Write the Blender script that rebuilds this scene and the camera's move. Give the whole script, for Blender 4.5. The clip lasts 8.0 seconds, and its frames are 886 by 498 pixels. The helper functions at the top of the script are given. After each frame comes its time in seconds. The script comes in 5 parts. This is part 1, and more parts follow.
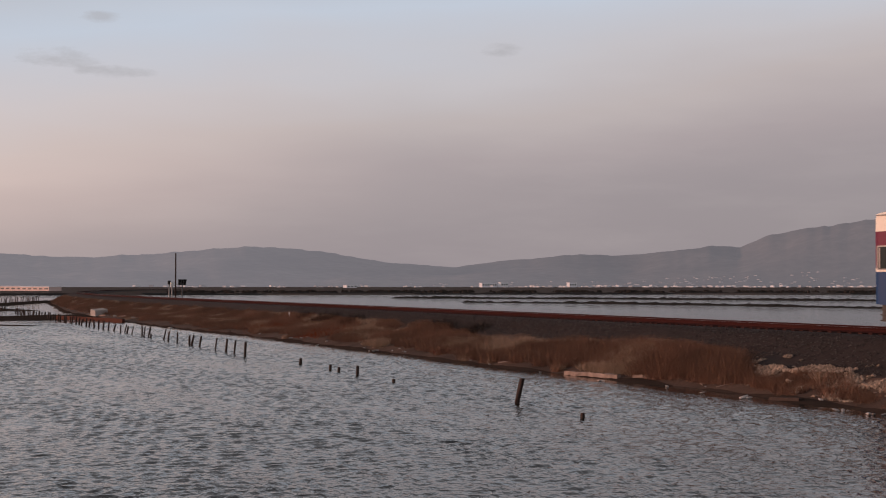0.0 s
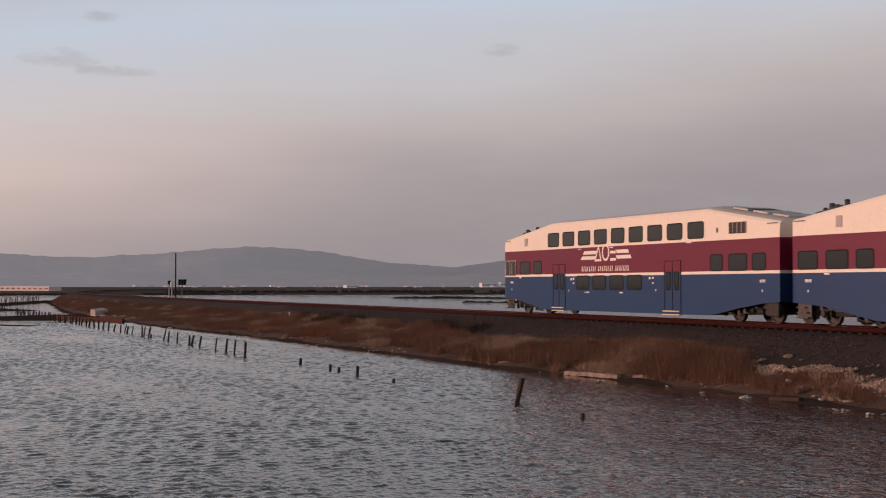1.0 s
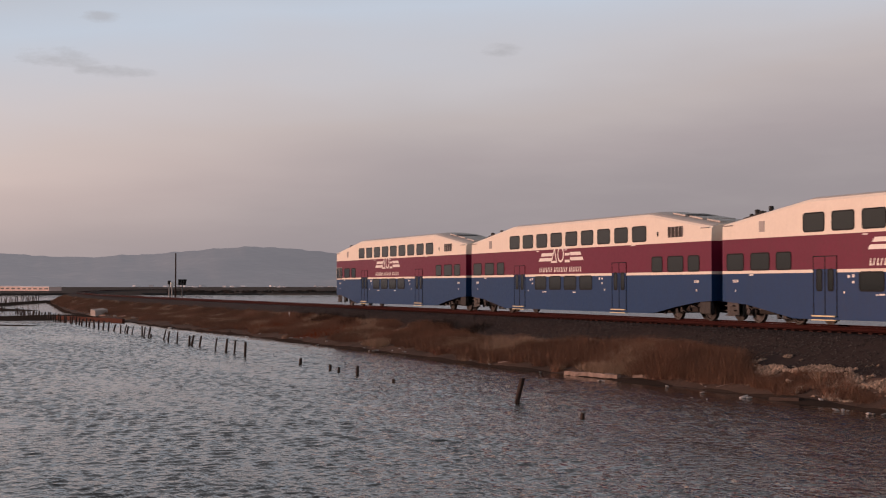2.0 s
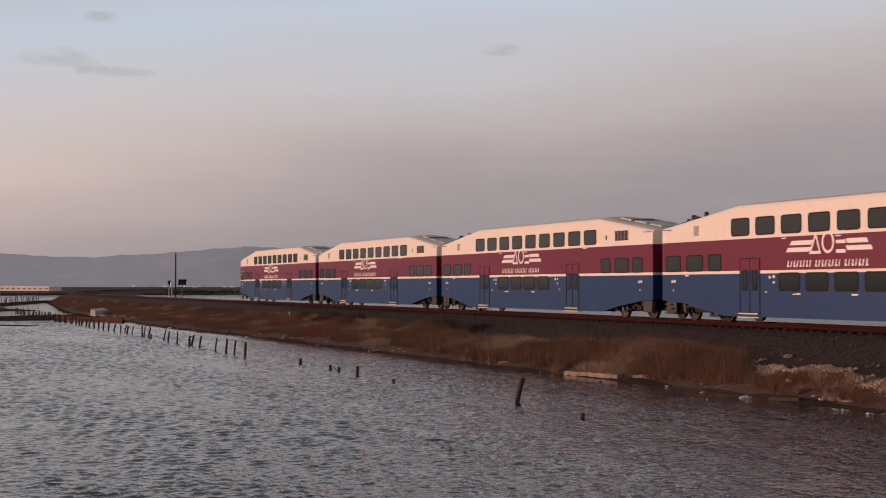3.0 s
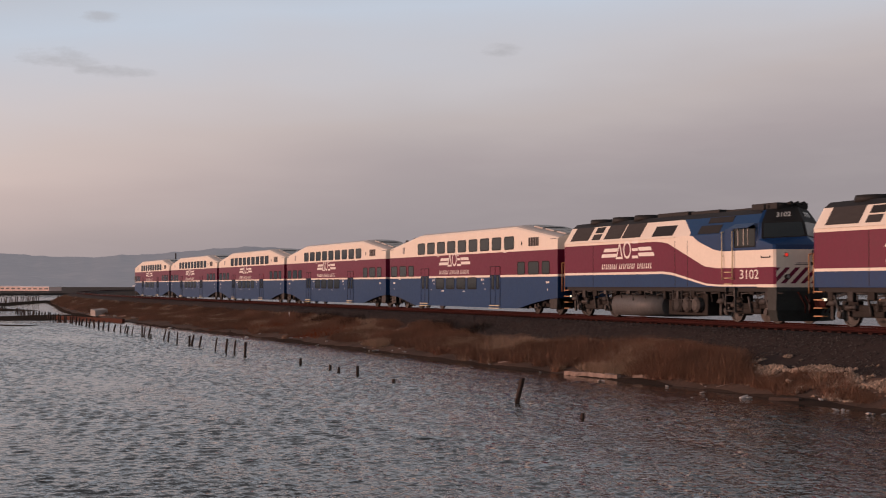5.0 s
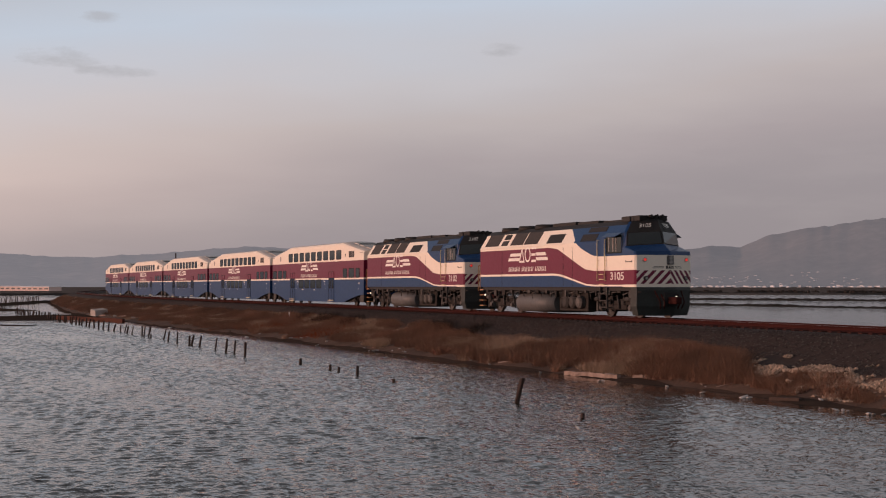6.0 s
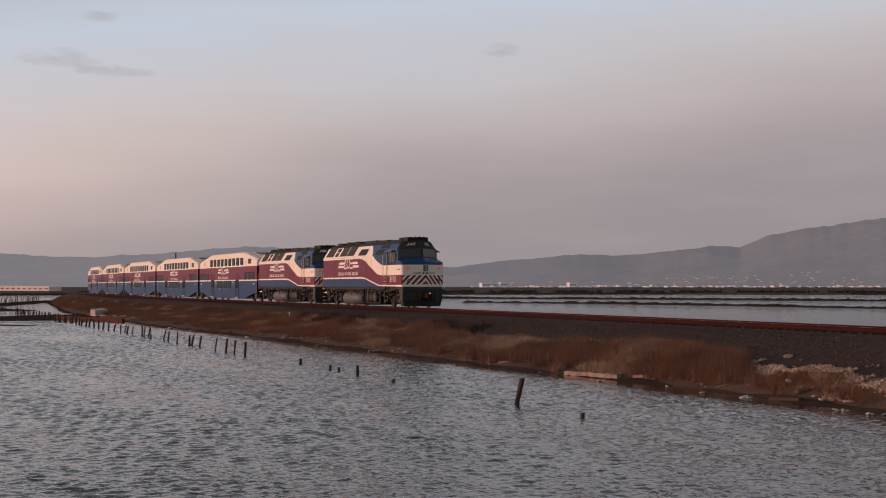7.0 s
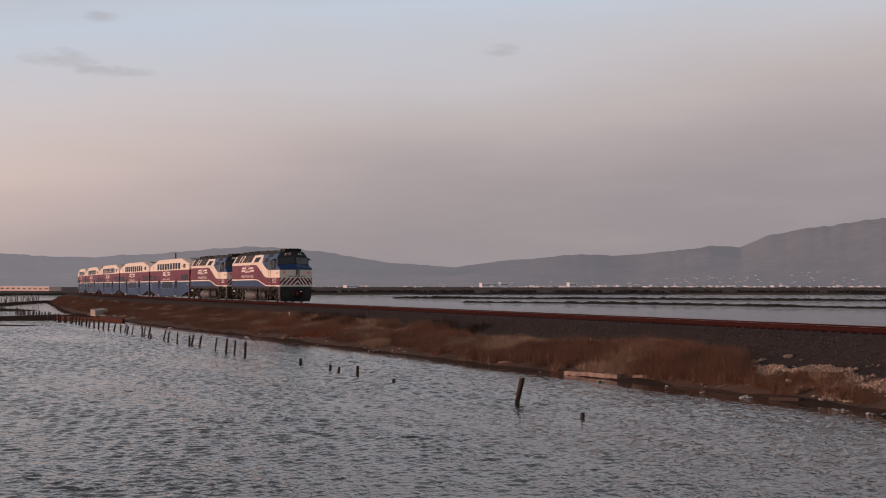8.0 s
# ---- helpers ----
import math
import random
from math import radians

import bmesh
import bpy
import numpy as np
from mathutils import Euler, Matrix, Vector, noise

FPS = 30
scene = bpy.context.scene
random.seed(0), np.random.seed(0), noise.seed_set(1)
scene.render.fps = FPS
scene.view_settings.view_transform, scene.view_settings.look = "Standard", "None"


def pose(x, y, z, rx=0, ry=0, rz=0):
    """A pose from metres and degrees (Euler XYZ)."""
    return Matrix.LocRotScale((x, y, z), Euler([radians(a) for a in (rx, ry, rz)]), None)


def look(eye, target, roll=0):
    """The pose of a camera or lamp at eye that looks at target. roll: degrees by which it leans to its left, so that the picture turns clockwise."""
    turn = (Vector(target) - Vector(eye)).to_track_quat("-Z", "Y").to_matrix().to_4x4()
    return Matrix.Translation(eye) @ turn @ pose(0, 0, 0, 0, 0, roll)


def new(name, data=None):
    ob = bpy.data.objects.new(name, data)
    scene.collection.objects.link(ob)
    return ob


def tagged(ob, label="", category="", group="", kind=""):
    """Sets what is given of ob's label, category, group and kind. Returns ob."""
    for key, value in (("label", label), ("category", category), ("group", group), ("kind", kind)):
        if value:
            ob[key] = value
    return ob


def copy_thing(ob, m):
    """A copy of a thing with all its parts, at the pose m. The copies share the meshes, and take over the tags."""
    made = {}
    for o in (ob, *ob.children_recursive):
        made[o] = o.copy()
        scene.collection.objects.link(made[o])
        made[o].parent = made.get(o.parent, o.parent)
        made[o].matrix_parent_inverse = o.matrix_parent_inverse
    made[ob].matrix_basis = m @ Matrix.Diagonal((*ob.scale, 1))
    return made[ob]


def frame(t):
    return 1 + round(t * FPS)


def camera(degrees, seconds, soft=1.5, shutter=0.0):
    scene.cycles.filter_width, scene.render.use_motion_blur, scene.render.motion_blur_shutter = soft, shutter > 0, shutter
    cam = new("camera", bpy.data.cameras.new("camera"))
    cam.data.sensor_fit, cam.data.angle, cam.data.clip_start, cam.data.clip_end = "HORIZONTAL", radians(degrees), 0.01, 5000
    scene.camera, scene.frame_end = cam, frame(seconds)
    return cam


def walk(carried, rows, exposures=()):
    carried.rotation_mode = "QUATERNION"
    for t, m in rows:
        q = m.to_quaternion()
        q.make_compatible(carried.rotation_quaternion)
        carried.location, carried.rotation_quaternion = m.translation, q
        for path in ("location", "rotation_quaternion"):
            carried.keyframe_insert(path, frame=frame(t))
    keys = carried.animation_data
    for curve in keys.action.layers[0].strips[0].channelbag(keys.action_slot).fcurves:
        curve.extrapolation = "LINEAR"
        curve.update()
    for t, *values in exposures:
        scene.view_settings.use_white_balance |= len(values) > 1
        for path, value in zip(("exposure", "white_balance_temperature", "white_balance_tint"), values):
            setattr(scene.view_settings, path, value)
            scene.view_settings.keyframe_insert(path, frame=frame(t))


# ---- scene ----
RAIL = 2.10          # rail top above the water
CAR = 25.91          # coupler to coupler, coach
LOCO = 20.02         # coupler to coupler, locomotive
SPEED = 30.585
START = 38.10        # where the train's leading end stands at 0 s

# ---- camera: on a tripod beside the pond ----
cam = camera(36.08, 8.0, soft=1.05, shutter=0.08)
EYE = (-33.115, 0.0, RAIL + 1.483)
AZ, TILT = radians(22.179), radians(1.556)
TARGET = (EYE[0] + math.sin(AZ) * math.cos(TILT), math.cos(AZ) * math.cos(TILT), EYE[2] + math.sin(TILT))
walk(cam, [(0.0, look(EYE, TARGET)), (8.0, look(EYE, TARGET))])

# ---- world and sun: dusk, veiled sky ----
SUN_AZ, SUN_EL = radians(-63.0), radians(5.0)     # azimuth from +Y towards +X
sun_way = Vector((math.sin(SUN_AZ) * math.cos(SUN_EL), math.cos(SUN_AZ) * math.cos(SUN_EL), math.sin(SUN_EL)))
sun = new("sun", bpy.data.lights.new("sun", "SUN"))
sun.data.energy, sun.data.angle, sun.data.color = 3.05, radians(3.0), (1.0, 0.57, 0.44)
sun.matrix_world = look(sun_way * 100, (0, 0, 0))


class Tree:
    """Short-hand for a node tree."""

    def __init__(self, nodes_tree):
        self.t = nodes_tree
        self.t.nodes.clear()

    def add(self, kind, **sets):
        n = self.t.nodes.new(kind)
        for k, v in sets.items():
            n.inputs[k[2:].replace("_", " ")].default_value = v
        return n

    def to(self, a, b):
        self.t.links.new(a, b)

    def math(self, op, a, b=0.0, clamp=False):
        n = self.add("ShaderNodeMath")
        n.operation, n.use_clamp = op, clamp
        for s, v in zip(n.inputs, (a, b)):
            if isinstance(v, (int, float)):
                s.default_value = v
            else:
                self.to(v, s)
        return n.outputs[0]

    def mix(self, fac, a, b, blend="MIX"):
        n = self.add("ShaderNodeMix")
        n.data_type, n.blend_type = "RGBA", blend
        for s, v in zip((n.inputs[0], n.inputs[6], n.inputs[7]), (fac, a, b)):
            if isinstance(v, (int, float)):
                s.default_value = v
            elif isinstance(v, tuple):
                s.default_value = (*v, 1.0) if len(v) == 3 else v
            else:
                self.to(v, s)
        return n.outputs[2]

    def ramp(self, fac, stops):
        n = self.add("ShaderNodeValToRGB")
        el = n.color_ramp.elements
        while len(el) < len(stops):
            el.new(0.5)
        for e, (p, c) in zip(el, stops):
            e.position, e.color = p, ((*c, 1.0) if isinstance(c, tuple) else (c, c, c, 1.0))
        self.to(fac, n.inputs[0])
        return n.outputs[0]

    def noise(self, vec, scale, detail=4.0, rough=0.55):
        n = self.add("ShaderNodeTexNoise", i_Scale=scale, i_Detail=detail, i_Roughness=rough)
        if vec is not None:
            self.to(vec, n.inputs["Vector"])
        return n.outputs["Fac"]

    def stretch(self, vec, scale, rot=(0, 0, 0)):
        n = self.add("ShaderNodeMapping")
        n.inputs["Scale"].default_value, n.inputs["Rotation"].default_value = scale, rot
        self.to(vec, n.inputs["Vector"])
        return n.outputs[0]


def make_world():
    w = bpy.data.worlds.new("dusk_sky")
    w.use_nodes = True
    scene.world = w
    t = Tree(w.node_tree)
    sky = t.add("ShaderNodeTexSky")
    sky.sky_type, sky.sun_disc, sky.sun_elevation, sky.sun_rotation = "NISHITA", False, SUN_EL, SUN_AZ
    clear = t.add("ShaderNodeVectorMath")
    clear.operation = "SCALE"
    t.to(sky.outputs[0], clear.inputs[0])
    clear.inputs["Scale"].default_value = 0.10
    way = t.add("ShaderNodeTexCoord").outputs["Generated"]
    xyz = t.add("ShaderNodeSeparateXYZ")
    t.to(way, xyz.inputs[0])
    x, y, z = xyz.outputs
    right = t.math("SUBTRACT", t.math("MULTIPLY", x, math.cos(AZ)), t.math("MULTIPLY", y, math.sin(AZ)))
    warp = t.math("SUBTRACT", t.noise(t.stretch(way, (2.2, 2.2, 9.0)), 1.6, 3.0, 0.5), 0.5)
    lift = t.math("MULTIPLY", t.math("MAXIMUM", right, -0.3), -0.10)
    h = t.math("ADD", t.math("ADD", z, t.math("MULTIPLY", warp, 0.06)), lift)
    cloud = t.ramp(t.math("MAXIMUM", h, 0.0), [
        (0.0, (0.265, 0.236, 0.256)), (0.05, (0.295, 0.258, 0.278)), (0.09, (0.362, 0.310, 0.324)),
        (0.125, (0.455, 0.400, 0.402)), (0.155, (0.50, 0.475, 0.50)), (0.20, (0.49, 0.535, 0.62)),
        (0.29, (0.38, 0.375, 0.40)), (0.42, (0.295, 0.29, 0.31)), (1.0, (0.14, 0.155, 0.195))])
    # thin cloud wisps
    wisp = t.ramp(t.noise(t.stretch(way, (3.0, 3.0, 16.0), (0.0, 0.1, 0.3)), 2.4, 6.0, 0.6), [(0.46, 0.0), (0.72, 1.0)])
    cloud = t.mix(t.math("MULTIPLY", wisp, 0.07), cloud, (0.62, 0.55, 0.54))
    # glow of the set sun over the western half of the sky
    glow_dot = t.add("ShaderNodeVectorMath")
    glow_dot.operation = "DOT_PRODUCT"
    t.to(way, glow_dot.inputs[0])
    glow_dot.inputs[1].default_value = sun_way
    west = t.ramp(t.math("ADD", t.math("MULTIPLY", glow_dot.outputs["Value"], 0.5), 0.5), [(0.56, 0.0), (0.72, 0.42), (1.0, 1.0)])
    belt = t.ramp(t.math("ABSOLUTE", t.math("SUBTRACT", h, 0.105)), [(0.0, 1.0), (0.09, 0.0)])
    cloud = t.mix(t.math("MULTIPLY", west, belt), cloud, (0.84, 0.62, 0.55))
    # small dark scraps of cloud
    wob = t.math("MULTIPLY", t.math("SUBTRACT", t.noise(t.stretch(way, (1, 1, 3)), 44.0, 5.0, 0.65), 0.5), 3.2)
    scraps = None
    for cx, cz, rx, rz in ((-0.270, 0.1600, 0.030, 0.0075), (-0.232, 0.1515, 0.030, 0.0048), (-0.240, 0.190, 0.016, 0.0050), (0.044, 0.1715, 0.016, 0.0062)):
        dx = t.math("DIVIDE", t.math("SUBTRACT", right, cx), rx)
        dz = t.math("DIVIDE", t.math("SUBTRACT", z, cz), rz)
        d2 = t.math("ADD", t.math("ADD", t.math("MULTIPLY", dx, dx), t.math("MULTIPLY", dz, dz)), wob)
        one = t.math("MAXIMUM", t.math("SUBTRACT", 1.0, d2), 0.0, True)
        scraps = one if scraps is None else t.math("MAXIMUM", scraps, one)
    cloud = t.mix(t.math("MULTIPLY", scraps, 0.5), cloud, (0.36, 0.35, 0.37))
    out = t.mix(0.93, clear.outputs[0], cloud)
    bg = t.add("ShaderNodeBackground", i_Strength=1.16)
    t.to(out, bg.inputs[0])
    o = t.add("ShaderNodeOutputWorld")
    t.to(bg.outputs[0], o.inputs[0])


make_world()


# ---- materials ----
def surface(name, colour, rough=0.6, metal=0.0, second=None, scale=3.0, amount=0.35, bump=0.0, bump_scale=40.0,
            island=0.0, spec=0.5, stretched=(1, 1, 1), dirt=None, dirt_amount=0.0, glow=None, glow_strength=0.0, coat=0.0, objrand=0.0):
    m = bpy.data.materials.new(name)
    m.use_nodes = True
    t = Tree(m.node_tree)
    p = t.add("ShaderNodeBsdfPrincipled", i_Roughness=rough, i_Metallic=metal)
    p.inputs["Specular IOR Level"].default_value = spec
    p.inputs["Coat Weight"].default_value = coat
    o = t.add("ShaderNodeOutputMaterial")
    t.to(p.outputs[0], o.inputs[0])
    pos = t.add("ShaderNodeTexCoord").outputs["Object"]
    vec = t.stretch(pos, stretched)
    if second is None:
        second = tuple(c * 0.6 for c in colour)
    big = t.ramp(t.noise(vec, scale, 6.0, 0.62), [(0.32, 0.0), (0.68, 1.0)])
    fine = t.ramp(t.noise(vec, scale * 9.0, 3.0, 0.6), [(0.3, 0.0), (0.7, 1.0)])
    col = t.mix(t.math("MULTIPLY", big, amount), colour, second)
    col = t.mix(t.math("MULTIPLY", fine, amount * 0.5), col, tuple(c * 0.7 for c in second))
    if dirt:
        streak = t.ramp(t.noise(t.stretch(pos, (1.5, 5.0, 0.5)), 1.4, 5.0, 0.65), [(0.42, 0.0), (0.75, 1.0)])
        col = t.mix(t.math("MULTIPLY", streak, dirt_amount), col, dirt)
    if island or objrand:
        geo = t.add("ShaderNodeNewGeometry").outputs["Random Per Island"] if island else t.add("ShaderNodeObjectInfo").outputs["Random"]
        v = t.math("ADD", t.math("MULTIPLY", geo, (island or objrand) * 2), 1.0 - (island or objrand))
        hsv = t.add("ShaderNodeHueSaturation")
        t.to(v, hsv.inputs["Value"])
        t.to(col, hsv.inputs["Color"])
        col = hsv.outputs[0]
    t.to(col, p.inputs["Base Color"])
    t.to(t.math("ADD", t.math("MULTIPLY", fine, 0.12), max(0.02, rough - 0.06)), p.inputs["Roughness"])
    if bump:
        b = t.add("ShaderNodeBump", i_Strength=bump, i_Distance=0.02)
        t.to(t.noise(vec, bump_scale, 4.0, 0.6), b.inputs["Height"])
        t.to(b.outputs[0], p.inputs["Normal"])
    if glow:
        p.inputs["Emission Color"].default_value = (*glow, 1.0)
        p.inputs["Emission Strength"].default_value = glow_strength
    return m


def water_material(name, modelled):
    """Murky pond water; where its waves are modelled, the relief is fine ripples only."""
    m = bpy.data.materials.new(name)
    m.use_nodes = True
    t = Tree(m.node_tree)
    p = t.add("ShaderNodeBsdfPrincipled", i_Roughness=0.04, i_IOR=1.333)
    o = t.add("ShaderNodeOutputMaterial")
    t.to(p.outputs[0], o.inputs[0])
    pos = t.add("ShaderNodeTexCoord").outputs["Object"]
    murk = t.ramp(t.noise(pos, 0.05, 3.0), [(0.35, 0.0), (0.65, 1.0)])
    t.to(t.mix(murk, (0.027, 0.026, 0.023), (0.036, 0.031, 0.026)), p.inputs["Base Color"])
    a = t.noise(t.stretch(pos, (0.9, 1.0, 1.0), (0, 0, 0.35)), 2.3, 2.0, 0.45)
    b = t.noise(t.stretch(pos, (1.0, 0.8, 1.0), (0, 0, -0.5)), 5.6, 2.0, 0.5)
    gust = t.ramp(t.noise(t.stretch(pos, (0.85, 0.20, 1.0), (0, 0, -0.12)), 1.0, 4.0, 0.6), [(0.36, 0.40), (0.64, 1.0)])
    c = t.noise(t.stretch(pos, (0.7, 1.0, 1.0), (0, 0, 0.4)), 1.0, 2.0, 0.5)
    xyz = t.add("ShaderNodeSeparateXYZ")
    t.to(pos, xyz.inputs[0])
    # calm in the bank's lee, whose shore runs out with y
    out = t.math("MULTIPLY", t.math("MINIMUM", t.math("MAXIMUM", t.math("SUBTRACT", xyz.outputs[1], 44.0), 0.0), 70.0), 0.05)
    lee = t.math("DIVIDE", t.math("SUBTRACT", t.math("SUBTRACT", t.math("ABSOLUTE", xyz.outputs[0]), 7.4), out), 2.2)
    lee = t.math("MINIMUM", t.math("MAXIMUM", lee, 0.22), 1.0)
    hgt = t.math("ADD", t.math("ADD", a, t.math("MULTIPLY", b, 0.26)), t.math("MULTIPLY", c, 0.45))
    hgt = t.math("MULTIPLY", t.math("MULTIPLY", b if modelled else hgt, gust), lee)
    n = t.add("ShaderNodeBump", i_Strength=1.0, i_Distance=0.066 if modelled else 0.14)
    t.to(hgt, n.inputs["Height"])
    t.to(n.outputs[0], p.inputs["Normal"])
    return m


CREAM = surface("cream_paint", (0.82, 0.74, 0.63), 0.48, spec=0.3, second=(0.74, 0.66, 0.55), scale=0.8, amount=0.3, dirt=(0.45, 0.39, 0.33), dirt_amount=0.06)
MAROON = surface("maroon_paint", (0.150, 0.009, 0.038), 0.34, spec=0.24, second=(0.125, 0.012, 0.034), scale=0.8, amount=0.5, dirt=(0.11, 0.03, 0.04), dirt_amount=0.2)
BLUE = surface("blue_paint", (0.008, 0.042, 0.130), 0.34, spec=0.22, second=(0.008, 0.036, 0.108), scale=0.8, amount=0.5, dirt=(0.025, 0.045, 0.08), dirt_amount=0.25)
WHITE = surface("white_lettering", (0.82, 0.78, 0.72), 0.4, amount=0.1)
SILVER = surface("roof_metal", (0.36, 0.33, 0.31), 0.55, 0.15, spec=0.25, scale=1.0, amount=0.4)
GREYP = surface("grey_painted_steel", (0.115, 0.115, 0.115), 0.55, spec=0.25, second=(0.075, 0.075, 0.075), scale=2.0, amount=0.5, dirt=(0.04, 0.036, 0.034), dirt_amount=0.5)
BLACK = surface("sooty_black_steel", (0.019, 0.018, 0.018), 0.65, spec=0.2, second=(0.028, 0.025, 0.023), scale=2.0, amount=0.5)
GRIME = surface("grimy_running_gear", (0.042, 0.036, 0.032), 0.8, spec=0.15, second=(0.015, 0.013, 0.012), scale=3.0, amount=0.7)
PALEGEAR = surface("dusty_grey_gear", (0.10, 0.09, 0.083), 0.7, spec=0.25, second=(0.025, 0.022, 0.02), scale=5.0, amount=0.9, objrand=0.5)
GLASS = surface("tinted_window_glass", (0.010, 0.014, 0.014), 0.08, spec=0.5, amount=0.2)
RUBBER = surface("black_gasket", (0.010, 0.010, 0.010), 0.7, spec=0.15, amount=0.2)
ROOF = surface("pale_coach_roof", (0.56, 0.51, 0.46), 0.6, spec=0.2, second=(0.40, 0.36, 0.33), scale=1.2, amount=0.5)
PILOT = surface("dark_green_grey_plough", (0.034, 0.040, 0.037), 0.6, spec=0.25, second=(0.020, 0.021, 0.020), scale=2.0, amount=0.7)
SCREEN = surface("grey_mesh_screen", (0.055, 0.048, 0.045), 0.7, spec=0.2, scale=2.0, amount=0.5, stretched=(1, 1, 6))
ORANGE = surface("orange_handrail_paint", (0.50, 0.24, 0.09), 0.5, amount=0.4)
YELLOW = surface("cream_handrail_paint", (0.70, 0.58, 0.34), 0.45, amount=0.3)
RUST = surface("rusty_rail_steel", (0.046, 0.014, 0.012), 0.9, spec=0.05, second=(0.030, 0.010, 0.009), scale=1.2, amount=0.6, stretched=(1, 0.3, 1))
SHINE = surface("polished_rail_head", (0.34, 0.27, 0.25), 0.32, 0.9, amount=0.2)
LAMP = surface("lit_headlamp", (0.9, 0.85, 0.75), 0.2, glow=(1.0, 0.86, 0.65), glow_strength=1.0)
REDLAMP = surface("lit_red_marker_lamp", (0.5, 0.02, 0.02), 0.3, glow=(1.0, 0.06, 0.04), glow_strength=0.55)
BALLAST = surface("dark_ballast_stone", (0.058, 0.045, 0.041), 0.95, spec=0.05, second=(0.032, 0.025, 0.023), scale=3.0, amount=0.7, bump=0.5, bump_scale=18.0)
SOIL = surface("damp_brown_bank_soil", (0.130, 0.084, 0.064), 0.95, spec=0.05, second=(0.065, 0.045, 0.036), scale=0.7, amount=0.8, bump=0.5, bump_scale=6.0)
MUD = surface("dark_wet_mud", (0.066, 0.047, 0.037), 0.95, spec=0.0, second=(0.034, 0.025, 0.021), scale=0.4, amount=0.7, bump=0.3, bump_scale=3.0)
REED = surface("dry_russet_grass_blades", (0.285, 0.152, 0.104), 0.9, second=(0.135, 0.088, 0.064), scale=0.17, amount=0.85, island=0.2, spec=0.03)
PALEREED = surface("pale_straw_grass_blades", (0.42, 0.30, 0.215), 0.9, second=(0.24, 0.165, 0.12), scale=0.5, amount=0.6, island=0.2, spec=0.03)
SALT = surface("pale_salt_crust_rubble", (0.40, 0.30, 0.225), 0.95, second=(0.20, 0.145, 0.11), scale=1.2, amount=0.9, bump=0.5, bump_scale=8.0, island=0.4, spec=0.03)
OLDWOOD = surface("weathered_grey_brown_wood", (0.075, 0.052, 0.043), 0.85, second=(0.035, 0.025, 0.022), scale=4.0, amount=0.7, stretched=(4, 4, 0.6), bump=0.5, bump_scale=20.0, spec=0.1)
CONCRETE = surface("pale_broken_concrete", (0.52, 0.46, 0.42), 0.9, spec=0.1, second=(0.34, 0.29, 0.26), scale=2.0, amount=0.6, bump=0.4, bump_scale=12.0)
PALEWOOD = surface("bleached_driftwood", (0.42, 0.32, 0.27), 0.9, spec=0.05, second=(0.11, 0.075, 0.06), scale=2.5, amount=0.9, bump=0.5, bump_scale=12.0)
REDWOOD = surface("reddish_plank_wood", (0.105, 0.042, 0.029), 0.9, spec=0.05, second=(0.06, 0.028, 0.021), scale=2.5, amount=0.6)
LITTER = surface("pale_washed_up_litter", (0.48, 0.44, 0.41), 0.7, spec=0.2, scale=4.0, amount=0.5, objrand=0.4)
MARSH = surface("brown_salt_marsh", (0.115, 0.085, 0.070), 0.95, second=(0.07, 0.055, 0.047), scale=0.05, amount=0.8, spec=0.03)
LEVEE = surface("dark_levee_scrub", (0.040, 0.031, 0.026), 0.95, second=(0.02, 0.018, 0.015), scale=0.4, amount=0.8, spec=0.05)
# emission stands in for the hazy air before the hills
HILL = surface("dry_hills_hazy_glow", (0.15, 0.135, 0.128), 1.0, second=(0.08, 0.078, 0.08), scale=0.0035, amount=0.9, spec=0.0, glow=(0.146, 0.137, 0.152), glow_strength=0.80)
# town walls and roofs glow faintly too, to look veiled by distance
TOWN = surface("pale_town_walls_hazy_glow", (0.46, 0.44, 0.44), 0.9, spec=0.03, island=0.5, amount=0.3, scale=0.05, glow=(0.146, 0.137, 0.152), glow_strength=0.6)


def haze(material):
    """Haze painted as emission, thicker over the farther, western ridge."""
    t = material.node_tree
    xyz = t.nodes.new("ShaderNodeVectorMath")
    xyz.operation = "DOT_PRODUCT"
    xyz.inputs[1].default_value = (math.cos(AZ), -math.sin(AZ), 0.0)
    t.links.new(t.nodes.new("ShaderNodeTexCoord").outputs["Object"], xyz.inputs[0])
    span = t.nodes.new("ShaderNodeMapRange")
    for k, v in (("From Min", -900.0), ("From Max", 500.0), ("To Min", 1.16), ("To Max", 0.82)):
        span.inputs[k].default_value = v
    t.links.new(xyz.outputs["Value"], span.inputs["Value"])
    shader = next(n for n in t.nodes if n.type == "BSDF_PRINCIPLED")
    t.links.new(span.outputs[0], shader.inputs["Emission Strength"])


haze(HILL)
# the hills' glow again, lifting the houses' unlit sides to a hazy tone
HOUSES = surface("pale_hillside_walls_hazy_glow", (0.20, 0.19, 0.19), 0.9, spec=0.03, island=0.6, amount=0.3, scale=0.05, glow=(0.146, 0.137, 0.152), glow_strength=0.80)
WATER = water_material("pond_water", False)
NEARWATER = water_material("near_pond_water", True)


